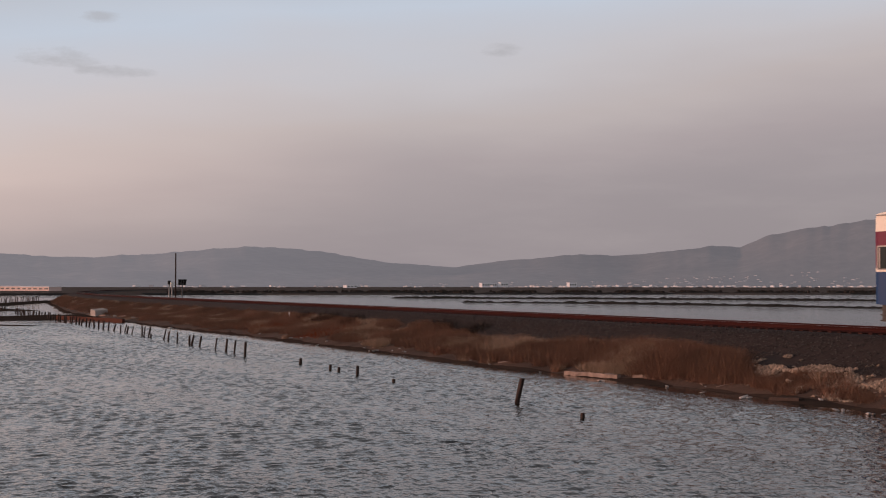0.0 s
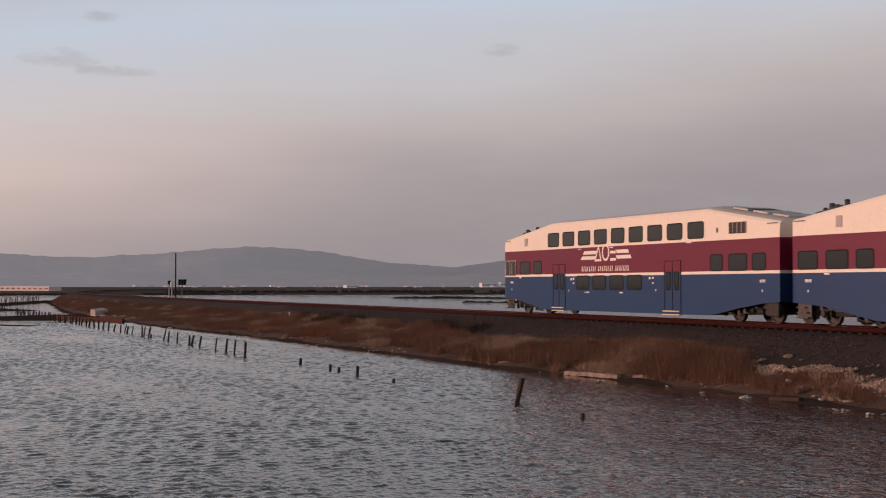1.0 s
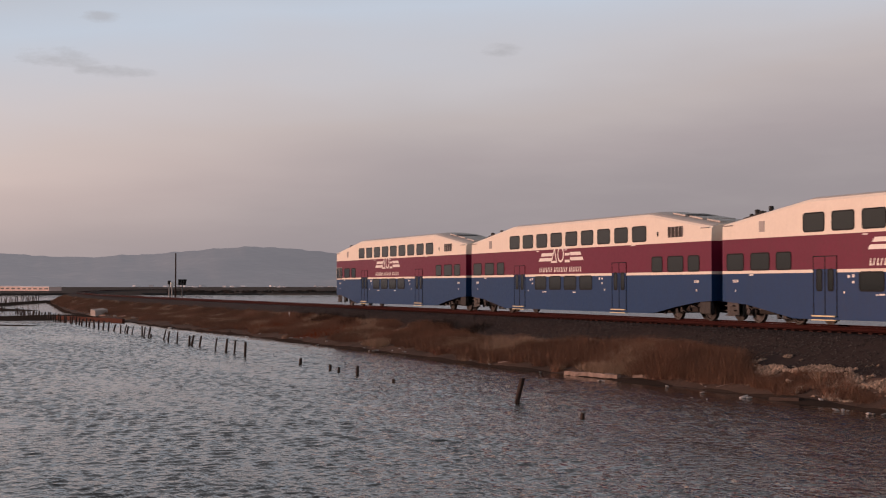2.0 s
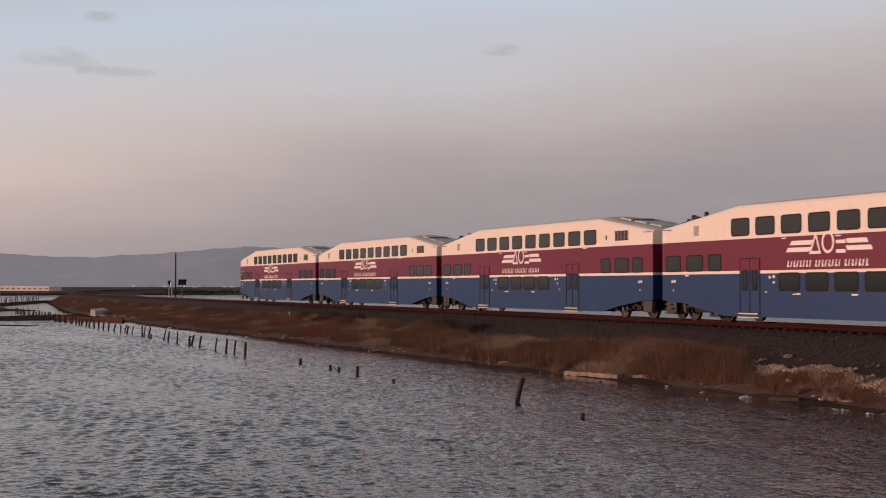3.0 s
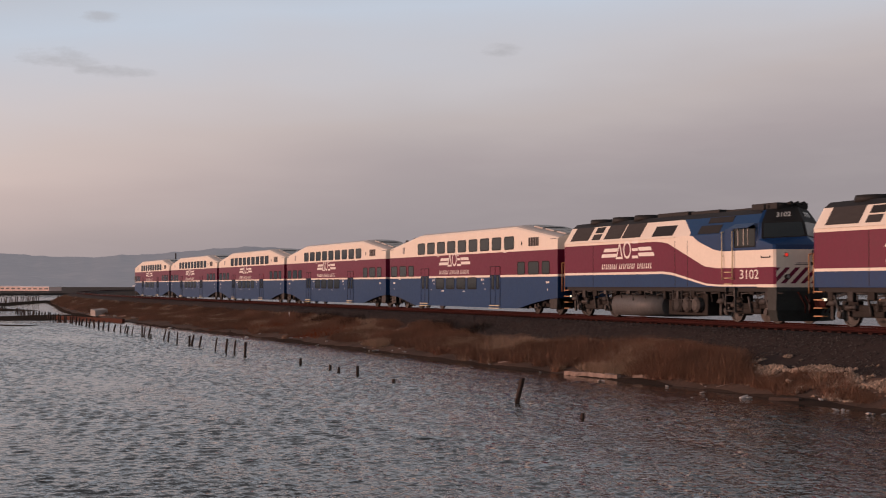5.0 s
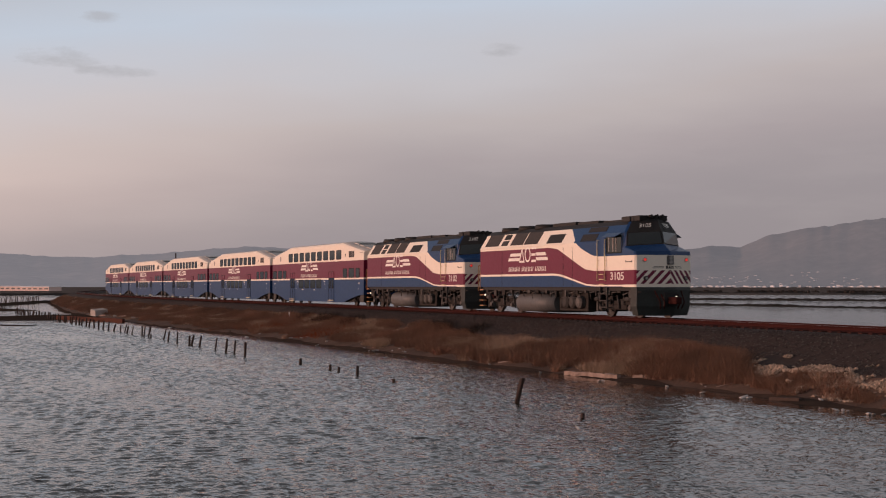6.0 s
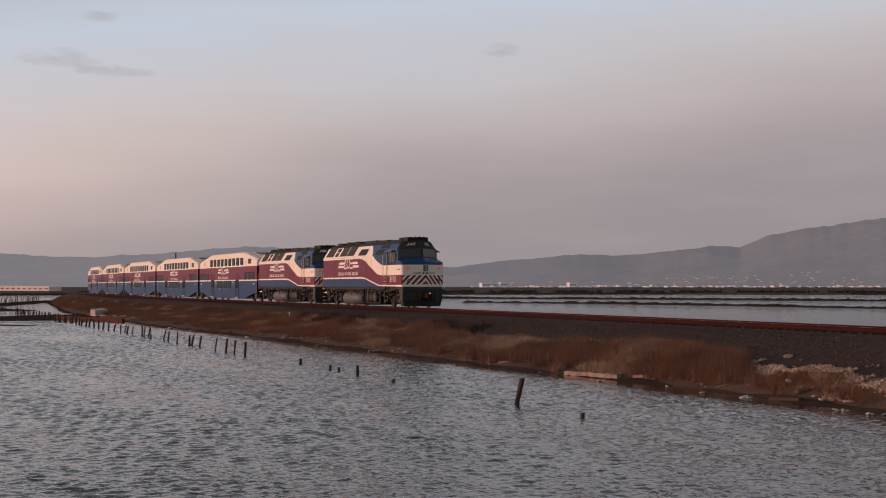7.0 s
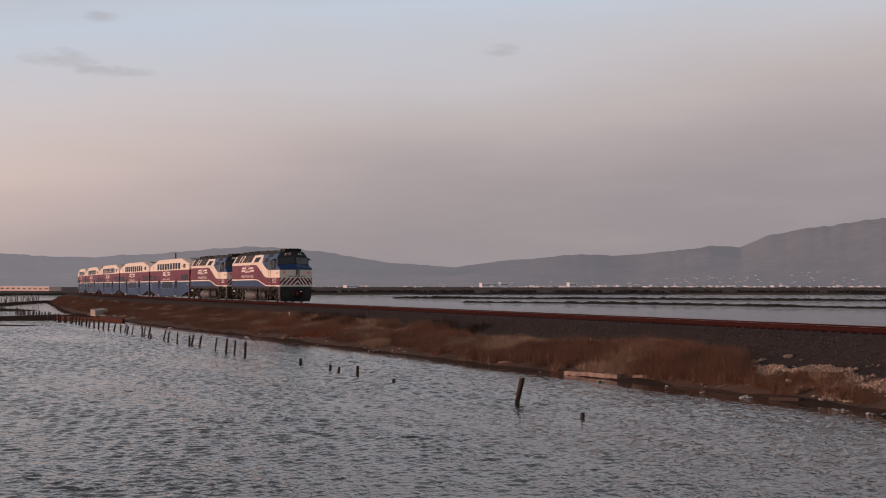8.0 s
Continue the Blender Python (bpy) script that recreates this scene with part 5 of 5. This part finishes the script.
def scatter_rocks():
    rng = random.Random(8)
    kinds = [rock_mesh(k, SALT) for k in range(5)]
    n = 0
    while n < 90:
        y = rng.uniform(24, 38.5)
        x = rng.uniform(-6.0, -4.6)
        if noise.noise((x * 1.1, y * 0.45, 13.0)) < 0.02:
            continue
        s = rng.uniform(0.08, 0.28) * rng.uniform(0.4, 1.0)
        ob = part("rock", kinds[n % 5], None, at=pose(x, y, bank_point(x, y) + s * 0.06, rng.uniform(-25, 25), rng.uniform(-25, 25), rng.uniform(0, 360)) @ Matrix.Diagonal((s, s * 1.3, s * 0.8, 1)))
        tagged(ob, "pale tan chunk of crusted rubble on the bank", "rock", "rubble on the bank")
        n += 1
    def stones(name, count, spot, lo, hi, mat, label, seed):
        verts, faces = [], []
        r2 = np.random.default_rng(seed)
        while len(verts) < count * 5:
            x, y = spot(r2)
            if x is None:
                continue
            s = r2.uniform(lo, hi)
            z = bank_point(x, y) + 0.01
            b = len(verts)
            p = r2.normal(0, 1, (5, 3)) * 0.3
            for q, o in zip(((-1, -1, 0), (1, -1, 0.1), (1, 1, 0), (-1, 1, 0.1), (0, 0, 1.1)), p):
                verts.append((x + (q[0] + o[0]) * s, y + (q[1] + o[1]) * s, z + (q[2] + o[2]) * s))
            faces += [(b, b + 1, b + 4), (b + 1, b + 2, b + 4), (b + 2, b + 3, b + 4), (b + 3, b, b + 4)]
        tagged(part(name, mesh_from(name, verts, faces, [mat], False), None), label, "stones", kind="stuff")

    def ballast_spot(r2):
        y = 20 + 90 * r2.random() ** 1.4
        return -2.0 - r2.random() * (3.0 if y < 38.5 else 2.0), y

    def crust_spot(r2):
        y, x = r2.uniform(23, 44.5), r2.uniform(-6.6, -4.0)
        k = 0.0
        for cy, cx, ry, rx in ((41.2, -5.2, 1.0, 0.5), (39.2, -5.3, 0.9, 0.40), (36.6, -4.95, 1.3, 0.42), (34.8, -5.6, 1.3, 0.5), (31.6, -5.5, 1.7, 0.55), (27.5, -5.3, 2.2, 0.6), (44.2, -4.4, 0.4, 0.25)):
            k = max(k, math.exp(-((y - cy) / ry) ** 2 - ((x - cx) / rx) ** 2))
        k += 0.75 * noise.noise((x * 1.6, y * 1.1, 13.0)) + 0.5 * noise.noise((x * 4.5, y * 3.4, 3.0))
        return (x, y) if k > 0.34 + 0.35 * r2.random() else (None, None)

    def crumb_spot(r2):
        y = 41 + 45 * r2.random()
        x = lerp_table(y, SHORE) + r2.uniform(1.0, 4.5)
        k = noise.noise((x * 0.7, y * 0.12, 33.0)) + 0.4 * noise.noise((x * 3, y * 1.1, 3.0))
        return (x, y) if k > 0.38 and x < -4 else (None, None)
    stones("ballast_stones", 18000, ballast_spot, 0.012, 0.032, STONE, "loose dark grey ballast stones on the slope", 4)
    stones("salt_crust", 15000, crust_spot, 0.015, 0.065, SALT, "pale tan crumbled crust on the bank", 5)
    stones("pale_crumbs", 700, crumb_spot, 0.03, 0.09, SALT, "pale crumbs of rubble in the grass", 6)


STONE = surface("grey_ballast_stone", (0.070, 0.060, 0.056), 0.95, amount=0.4, scale=5.0, island=0.6, spec=0.1)
scatter_rocks()


def timber(name, a, b, w, h, mat, label, category, rough=0.02, seed=1):
    """A worn balk of wood lying from a to b, on the bank."""
    a, b = Vector(a), Vector(b)
    a.z, b.z = (max(0.0, bank_point(v.x, v.y)) - 0.02 for v in (a, b))
    q = (b - a).to_track_quat("Y", "Z")
    n = max(4, int((b - a).length / 0.35))
    bm = bmesh.new()
    rows = []
    for k in range(n + 1):
        c = a.lerp(b, k / n)
        t = 1.0 if 0 < k < n else 0.9
        row = []
        for i, (x, z) in enumerate(((-w, 0), (-w * 0.8, h), (w * 0.8, h), (w, 0))):
            o = Vector((noise.noise((k * 0.8, i * 3.0, seed)), 0, noise.noise((k * 0.7, i * 2.0, seed + 9)))) * rough
            row.append(bm.verts.new(c + q @ (Vector((x * t / 2, 0, z * t)) + o)))
        rows.append(row)
    for p, r in zip(rows, rows[1:]):
        for i in range(4):
            bm.faces.new((p[i], p[(i + 1) % 4], r[(i + 1) % 4], r[i]))
    bm.faces.new(rows[0])
    bm.faces.new(rows[-1][::-1])
    bmesh.ops.recalc_face_normals(bm, faces=bm.faces)
    return tagged(part(name, bm, mat), label, category)


timber("plank", (-7.76, 63.24, 0.24), (-7.22, 61.26, 0.24), 0.30, 0.22, REDWOOD, "reddish-brown squared plank lying on the mud", "plank")
timber("driftwood_log", (-7.75, 49.1, 0.04), (-7.28, 45.6, 0.05), 0.22, 0.16, PALEWOOD, "long bleached driftwood log at the waterline", "log", 0.07, 3)
timber("driftwood_log", (-7.05, 44.9, 0.12), (-6.55, 43.0, 0.14), 0.15, 0.12, PALEWOOD, "short bleached driftwood log at the waterline", "log", 0.05, 5)
timber("plank", (-7.30, 35.9, 0.06), (-7.20, 34.5, 0.08), 0.26, 0.10, OLDWOOD, "dark sodden plank at the water's edge", "plank", 0.03, 7)
timber("driftwood_log", (-7.98, 55.1, 0.06), (-7.4, 54.2, 0.08), 0.09, 0.06, PALEWOOD, "thin bleached branch at the waterline", "log", 0.03, 8)
timber("stick", (-6.75, 39.8, 0.14), (-6.2, 39.3, 0.20), 0.08, 0.05, PALEWOOD, "short bleached stick on the mud", "stick", 0.02, 13)
timber("timber_beam", (-16.2, 152.0, 0.05), (-12.0, 133.7, 0.08), 0.34, 0.42, REDWOOD, "long rust-red timber beam along the shore", "beam", 0.04, 9)
timber("plank", (-10.0, 150.0, 0.55), (-8.0, 143.0, 0.9), 0.4, 0.12, PALEWOOD, "pale board washed up on the bank", "plank", 0.03, 10)
timber("plank", (-11.2, 168.0, 0.5), (-10.0, 158.0, 0.5), 0.5, 0.14, PALEWOOD, "pale board washed up on the bank", "plank", 0.03, 11)
timber("plank", (-9.6, 174.0, 0.9), (-9.0, 164.0, 1.0), 0.4, 0.12, PALEWOOD, "pale board washed up on the bank", "plank", 0.03, 12)


def slab():
    bm = box(bmesh.new(), -0.8, 0.8, -0.6, 0.6, 0.0, 0.75, 0.05)
    for v in bm.verts:
        v.co += Vector((0, 0, 0.07 * noise.noise(v.co * 2)))
    ob = part("concrete_block", bm, CONCRETE, at=pose(-10.4, 161.5, bank_point(-10.4, 161.5) - 0.05, 6, -5, 20))
    tagged(ob, "pale tilted concrete block on the bank", "block")


slab()


LITTER_SPOTS = ((-8.5, 72.0, 0.2), (-8.5, 71.2, 0.14), (-8.5, 70.5, 0.2), (-8.4, 70.5, 0.26), (-8.3, 70.4, 0.2), (-8.2, 68.3, 0.14), (-7.8, 68.2, 0.16), (-8.0, 66.9, 0.26), (-7.2, 67.2, 0.2), (-8.0, 59.2, 0.16), (-8.0, 58.7, 0.2), (-7.9, 58.7, 0.2), (-8.0, 58.2, 0.18), (-8.3, 55.4, 0.2), (-8.2, 50.5, 0.16), (-8.4, 45.1, 0.24), (-8.3, 45.0, 0.16), (-7.5, 41.8, 0.18), (-7.9, 38.9, 0.18), (-6.8, 40.4, 0.1), (-9.4, 37.2, 0.1), (-9.3, 36.5, 0.08), (-7.7, 36.8, 0.34), (-7.7, 36.5, 0.22), (-6.8, 34.1, 0.2), (-7.9, 32.0, 0.22), (-7.8, 31.8, 0.2), (-7.8, 31.6, 0.16), (-7.8, 30.7, 0.26), (-7.8, 30.5, 0.16), (-7.5, 30.4, 0.2), (-10.0, 92.9, 0.4), (-8.6, 94.7, 0.26))
LITTER_SPOTS += ((-8.5, 86.9, 0.3), (-8.4, 84.8, 0.2), (-7.8, 85.5, 0.22), (-9.2, 78.7, 0.22), (-8.2, 80.0, 0.24), (-7.4, 146.5, 1.1), (-8.0, 141.1, 0.7), (-9.6, 141.8, 0.8), (-10.2, 150.6, 0.8), (-11.0, 115.5, 0.35))


def litter():
    rng = random.Random(21)
    kinds = [rock_mesh(20 + k, LITTER, 0.55) for k in range(3)]
    # (place across the bank, along it, size)
    spots = LITTER_SPOTS
    for k, (x, y, s) in enumerate(spots):
        ob = part("litter", kinds[k % 3], None, at=pose(x, y, max(0.0, bank_point(x, y)) + 0.03, rng.uniform(-20, 20), 0, rng.uniform(0, 360)) @ Matrix.Diagonal((s * 0.6, s * 0.9, s * 0.5, 1)))
        tagged(ob, "small pale piece of washed-up litter at the waterline", "litter", "litter along the shore")


litter()


# ---- old fence posts in the pond ----
def fence_post(x, y, h, lean_x, lean_y, r=0.07, seed=0):
    bm = bmesh.new()
    rows = []
    n, m = 7, 9
    for i in range(n + 1):
        t = i / n
        z = -0.5 + (h + 0.5) * t
        c = Vector((lean_x * max(0, z) / max(h, 0.3), lean_y * max(0, z) / max(h, 0.3), z))
        row = []
        for k in range(m):
            a = k * math.tau / m
            w = r * (1.05 - 0.2 * t) * (1 + 0.25 * noise.noise((math.cos(a) * 1.4, math.sin(a) * 1.4 + seed, z * 2.2)))
            row.append(bm.verts.new(c + Vector((w * math.cos(a), w * math.sin(a), 0.06 * noise.noise((a, seed, 3)) if i == n else 0))))
        rows.append(row)
    for p, q in zip(rows, rows[1:]):
        for k in range(m):
            bm.faces.new((p[k], p[(k + 1) % m], q[(k + 1) % m], q[k]))
    bm.faces.new(rows[-1])
    bm.faces.new(rows[0][::-1])
    ob = part("fence_post", bm, OLDWOOD, at=pose(x, y, 0))
    short = h < 0.45
    lab = "rotted dark stump of a wooden post in the water" if short else ("leaning weathered wooden post standing in the water" if abs(lean_x) + abs(lean_y) > 0.12 else "weathered wooden fence post standing in the water")
    return tagged(ob, lab, "post", "fence posts in the pond")


def fence():
    rng = random.Random(3)
    fence_post(-15.29, 37.74, 0.76, 0.16, -0.06, 0.085, 1)
    for y, h in ((32.82, 0.14), (52.12, 0.36), (54.44, 0.18), (55.79, 0.22), (60.36, 0.26), (47.59, 0.12)):
        fence_post(-15.6 + rng.uniform(-0.1, 0.1), y, h, 0.02, 0.02, 0.07, y)
    for y in (68.58, 71.11, 73.10, 75.22, 79.81, 82.0, 82.6, 85.92, 88.73, 90.69, 96.07, 97.27, 98.51, 102.1, 104.69, 106.08, 107.53, 110.38):
        fence_post(-16.05 - (y - 68) * 0.008 + rng.uniform(-0.08, 0.08), y, rng.uniform(0.52, 0.72), rng.uniform(-0.02, 0.16), rng.uniform(-0.08, 0.05), rng.uniform(0.05, 0.075), y)
    fence_post(-16.3, 94.6, 0.28, 0, 0, 0.07, 4)
    y = 113.4
    while y < 190:
        fence_post(-16.5 - (y - 113) * 0.012 + rng.uniform(-0.1, 0.1), y, rng.uniform(0.55, 0.75), rng.uniform(-0.05, 0.18), rng.uniform(-0.08, 0.05), 0.08, y)
        y += rng.uniform(1.8, 2.6)
    # a second row out on the mud flats
    for k in range(26):
        fence_post(-15.5 + k * 0.55 + rng.uniform(-0.15, 0.15), 262 + k * 2.3, rng.uniform(1.0, 1.5), rng.uniform(-0.05, 0.2), 0, 0.09, k)
    for k in range(14):
        fence_post(-21.5 + k * 0.35, 196 + k * 1.4, rng.uniform(0.5, 0.8), rng.uniform(-0.05, 0.15), 0, 0.08, k + 40)


fence()

berm("mudflat_1", [(-40, 165), (-27, 160), (-20, 158), (-15, 162), (-12, 168)], 12, 0.22, "low dark mud flat beside the embankment", MUD, 0.5, 2.0)
berm("mudflat_2", [(-40, 134), (-24, 131), (-21.5, 126.5)], 2.0, 0.10, "thin dark mud spit in the pond", MUD, 0.5, 1.5)
berm("mudflat_3", [(-70, 236), (-30, 230), (-21, 233)], 36, 0.34, "low dark mud flat beside the embankment", MUD, 0.6, 2.5)
berm("mudflat_4", [(-60, 262), (-17, 258), (-8, 292), (0, 320)], 5, 0.4, "low dark mud levee with old posts", MUD, 0.5, 2.5)


# ---- radio mast, equipment and bird board beyond the track ----
def trackside():
    bm = bmesh.new()
    tube(bm, (0, 0, -0.5), (0, 0, 7.25), 0.13, 0.09, n=10)
    mast = tagged(part("radio_mast", bm, OLDWOOD, at=pose(4.5, 192.4, 1.0)), "tall slender dark pole beyond the railway track", "pole")
    th = tagged(new("solar_panel_post"), "dark solar panel on a short steel post", "solar panel")
    th.matrix_basis = pose(4.6, 188.3, 1.0)
    bm = bmesh.new()
    tube(bm, (0, 0, -0.4), (0, 0, 2.95), 0.07, n=8)
    part("post", bm, GREYP, th)
    bm = box(bmesh.new(), -0.6, 0.6, -0.03, 0.03, -0.4, 0.4, 0.01)
    panel = part("panel", bm, BLACK, th, "tilted dark panel", at=pose(0, -0.05, 3.1, 14, 0, 12))
    for k in range(4):
        part("panel_rib", box(bmesh.new(), -0.55 + 0.36 * k, -0.53 + 0.36 * k, -0.045, -0.03, -0.38, 0.38), SILVER, panel)
    for y, h in ((195.6, 3.0), (193.5, 2.8)):
        s = tagged(new("signal_post"), "slim pale signal post beside the track", "signal", "signal posts")
        s.matrix_basis = pose(4.2, y, 0.9)
        bm = bmesh.new()
        tube(bm, (0, 0, -0.3), (0, 0, h), 0.09, n=8)
        part("post", bm, SILVER, s, "pale steel post")
        part("signal_head", box(bmesh.new(), -0.2, 0.2, -0.15, 0.15, h - 0.1, h + 0.45, 0.04), BLACK if y > 194 else WHITE, s)
    bm = bmesh.new()
    tube(bm, (0, 0, -0.3), (0, 0, 0.30), 0.04, n=8)
    tagged(part("marker_post", bm, WHITE, at=pose(-4.04, 103.2, bank_point(-4.04, 103.2) + 0.1)), "small white marker post in the bank grass", "marker")


trackside()


# ---- the town at the hills' foot ----
def block(name, az, dist, w, h, label, z0=0.4, mat=None, group="", turn=32):
    x, y = polar(az, dist)
    th = tagged(new(name), label, "building", group)
    th.matrix_basis = pose(x, y, z0, 0, 0, -math.degrees(AZ) - az + turn)
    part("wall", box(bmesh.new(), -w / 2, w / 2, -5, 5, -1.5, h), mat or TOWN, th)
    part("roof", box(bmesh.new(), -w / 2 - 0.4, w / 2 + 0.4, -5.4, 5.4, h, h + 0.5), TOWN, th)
    m = max(2, int(w / 5))
    for k in range(m):
        xx = -w / 2 + (k + 0.5) * w / m
        part("window", box(bmesh.new(), xx - w / m * 0.3, xx + w / m * 0.3, -5.08, -5.0, h * 0.45, h * 0.75), GREYP, th)
    return th


def town():
    block("warehouse", 1.9, 2500, 32, 8.5, "large pale warehouse in the distant town", 0.4)
    block("office_block", 2.53, 2500, 15, 9.5, "tall pale block in the distant town", 0.4)
    block("office_block", 5.4, 2500, 15, 9.0, "pale block in the distant town", 0.4)
    block("warehouse", -3.9, 1900, 17, 4.0, "low white warehouse on the far shore", 0.4)
    for k in range(2):
        block("shed", -17.5 + 1.06 * k, 905 - 21 * k, 25, 2.9 - 0.3 * k, "long low pink-lit shed on the far shore", 0.3, PINKWALL, "sheds on the far shore", -49)
    rng = np.random.default_rng(11)
    verts, faces = [], []

    def add(az, d, w, h, z):
        x, y = polar(az, d)
        a = AZ + radians(az) - rng.uniform(0.3, 1.1)
        rx, ry = math.cos(a) * w / 2, -math.sin(a) * w / 2
        fx, fy = math.sin(a) * 4, math.cos(a) * 4
        b = len(verts)
        for zz in (z - 1, z + h):
            verts.extend([(x - rx - fx, y - ry - fy, zz), (x + rx - fx, y + ry - fy, zz), (x + rx + fx, y + ry + fy, zz), (x - rx + fx, y - ry + fy, zz)])
        faces.extend([(b, b + 1, b + 5, b + 4), (b + 1, b + 2, b + 6, b + 5), (b + 2, b + 3, b + 7, b + 6), (b + 3, b, b + 4, b + 7), (b + 4, b + 5, b + 6, b + 7)])
    for _ in range(560):
        az = rng.uniform(-13, 19)
        dense = 0.15 + 0.35 * (1.5 < az < 19) + 0.9 * noise.noise((az * 1.1, 3.0, 8.0)) + 0.3 * (2.5 < az < 7)
        if rng.random() > dense:
            continue
        d = rng.uniform(2300, 3100)
        add(az, d, rng.uniform(2, 12), rng.uniform(0.6, 1.9), rng.uniform(0.5, 3.8))
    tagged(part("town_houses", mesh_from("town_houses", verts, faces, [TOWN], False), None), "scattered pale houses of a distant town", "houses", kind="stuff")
    verts.clear(), faces.clear()
    for _ in range(380):
        az = rng.uniform(-4, 19)
        f = rng.uniform(0.03, 0.24) if az > 3 else rng.uniform(0.03, 0.15)
        if rng.random() > (0.3 + 0.7 * (9 < az < 17)) or noise.noise((az * 0.9, f * 8, 3.0)) < -0.05:
            continue
        d = float(np.interp(f, [0.0, 0.10, 0.24, 0.42], [3300, 3450, 3600, 3750]))
        add(az, d - 20, rng.uniform(2.0, 6.0), rng.uniform(0.5, 1.0), EYE[2] + lerp_table(az, SKYLINE) / 2407 * 4200 * f * 0.86)
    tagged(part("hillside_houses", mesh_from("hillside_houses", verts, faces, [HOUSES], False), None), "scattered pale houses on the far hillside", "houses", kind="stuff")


PINKWALL = surface("pale_pink_wall", (0.80, 0.60, 0.54), 0.8, amount=0.2, objrand=0.2)
town()


def far_scrub():
    """Dark bushes along the far shore."""
    rng = np.random.default_rng(17)
    verts, faces = [], []
    for _ in range(1500):
        az = rng.uniform(-14, 20)
        if noise.noise((az * 0.8, 0.0, 6.0)) + rng.uniform(-0.4, 0.4) < -0.1:
            continue
        x, y = polar(az, 590 + rng.uniform(0, 130))
        w, h = rng.uniform(0.6, 2.2), rng.uniform(0.1, 1.0)
        b = len(verts)
        for k in range(6):
            t = k * math.tau / 6
            verts.append((x + w * math.cos(t) * rng.uniform(0.7, 1.2), y + w * math.sin(t) * rng.uniform(0.7, 1.2), 0.3))
        for k in range(6):
            t = k * math.tau / 6
            verts.append((x + w * 0.7 * math.cos(t) * rng.uniform(0.6, 1.2), y + w * 0.7 * math.sin(t), 0.7 + h * rng.uniform(0.5, 1.0)))
        verts.append((x, y, 0.75 + h))
        for k in range(6):
            n = (k + 1) % 6
            faces.extend([(b + k, b + n, b + 6 + n, b + 6 + k), (b + 6 + k, b + 6 + n, b + 12)])
    tagged(part("shore_scrub", mesh_from("shore_scrub", verts, faces, [LEVEE]), None), "dark low bushes along the far shore", "bushes", kind="stuff")


far_scrub()


# ---- what moves ----
def motions():
    times = [k * 0.5 for k in range(17)]
    ahead = [k * CAR for k in range(5)] + [5 * CAR, 5 * CAR + LOCO]
    for thing, back in zip(coaches + locos, ahead):
        rows = []
        for t in times:
            y = START + SPEED * t - back
            tail = y - (CAR if thing in coaches else LOCO)
            rows.append((t, pose(bend(y), y, RAIL, 0, 0, -math.degrees(math.atan2(bend(y) - bend(tail), y - tail)))))
        walk(thing, rows)
        for ob in [o for o in thing.children if o.name.startswith("wheelset")]:
            base = ob.location.copy()
            walk(ob, [(f / FPS, pose(base.x, base.y, base.z, -84.0 * f, 0, 0)) for f in range(241)])
    for sheet_of_water in (water, waves):
        walk(sheet_of_water, [(t, pose(-0.06 * t, 0.16 * t, 0)) for t in times])


motions()
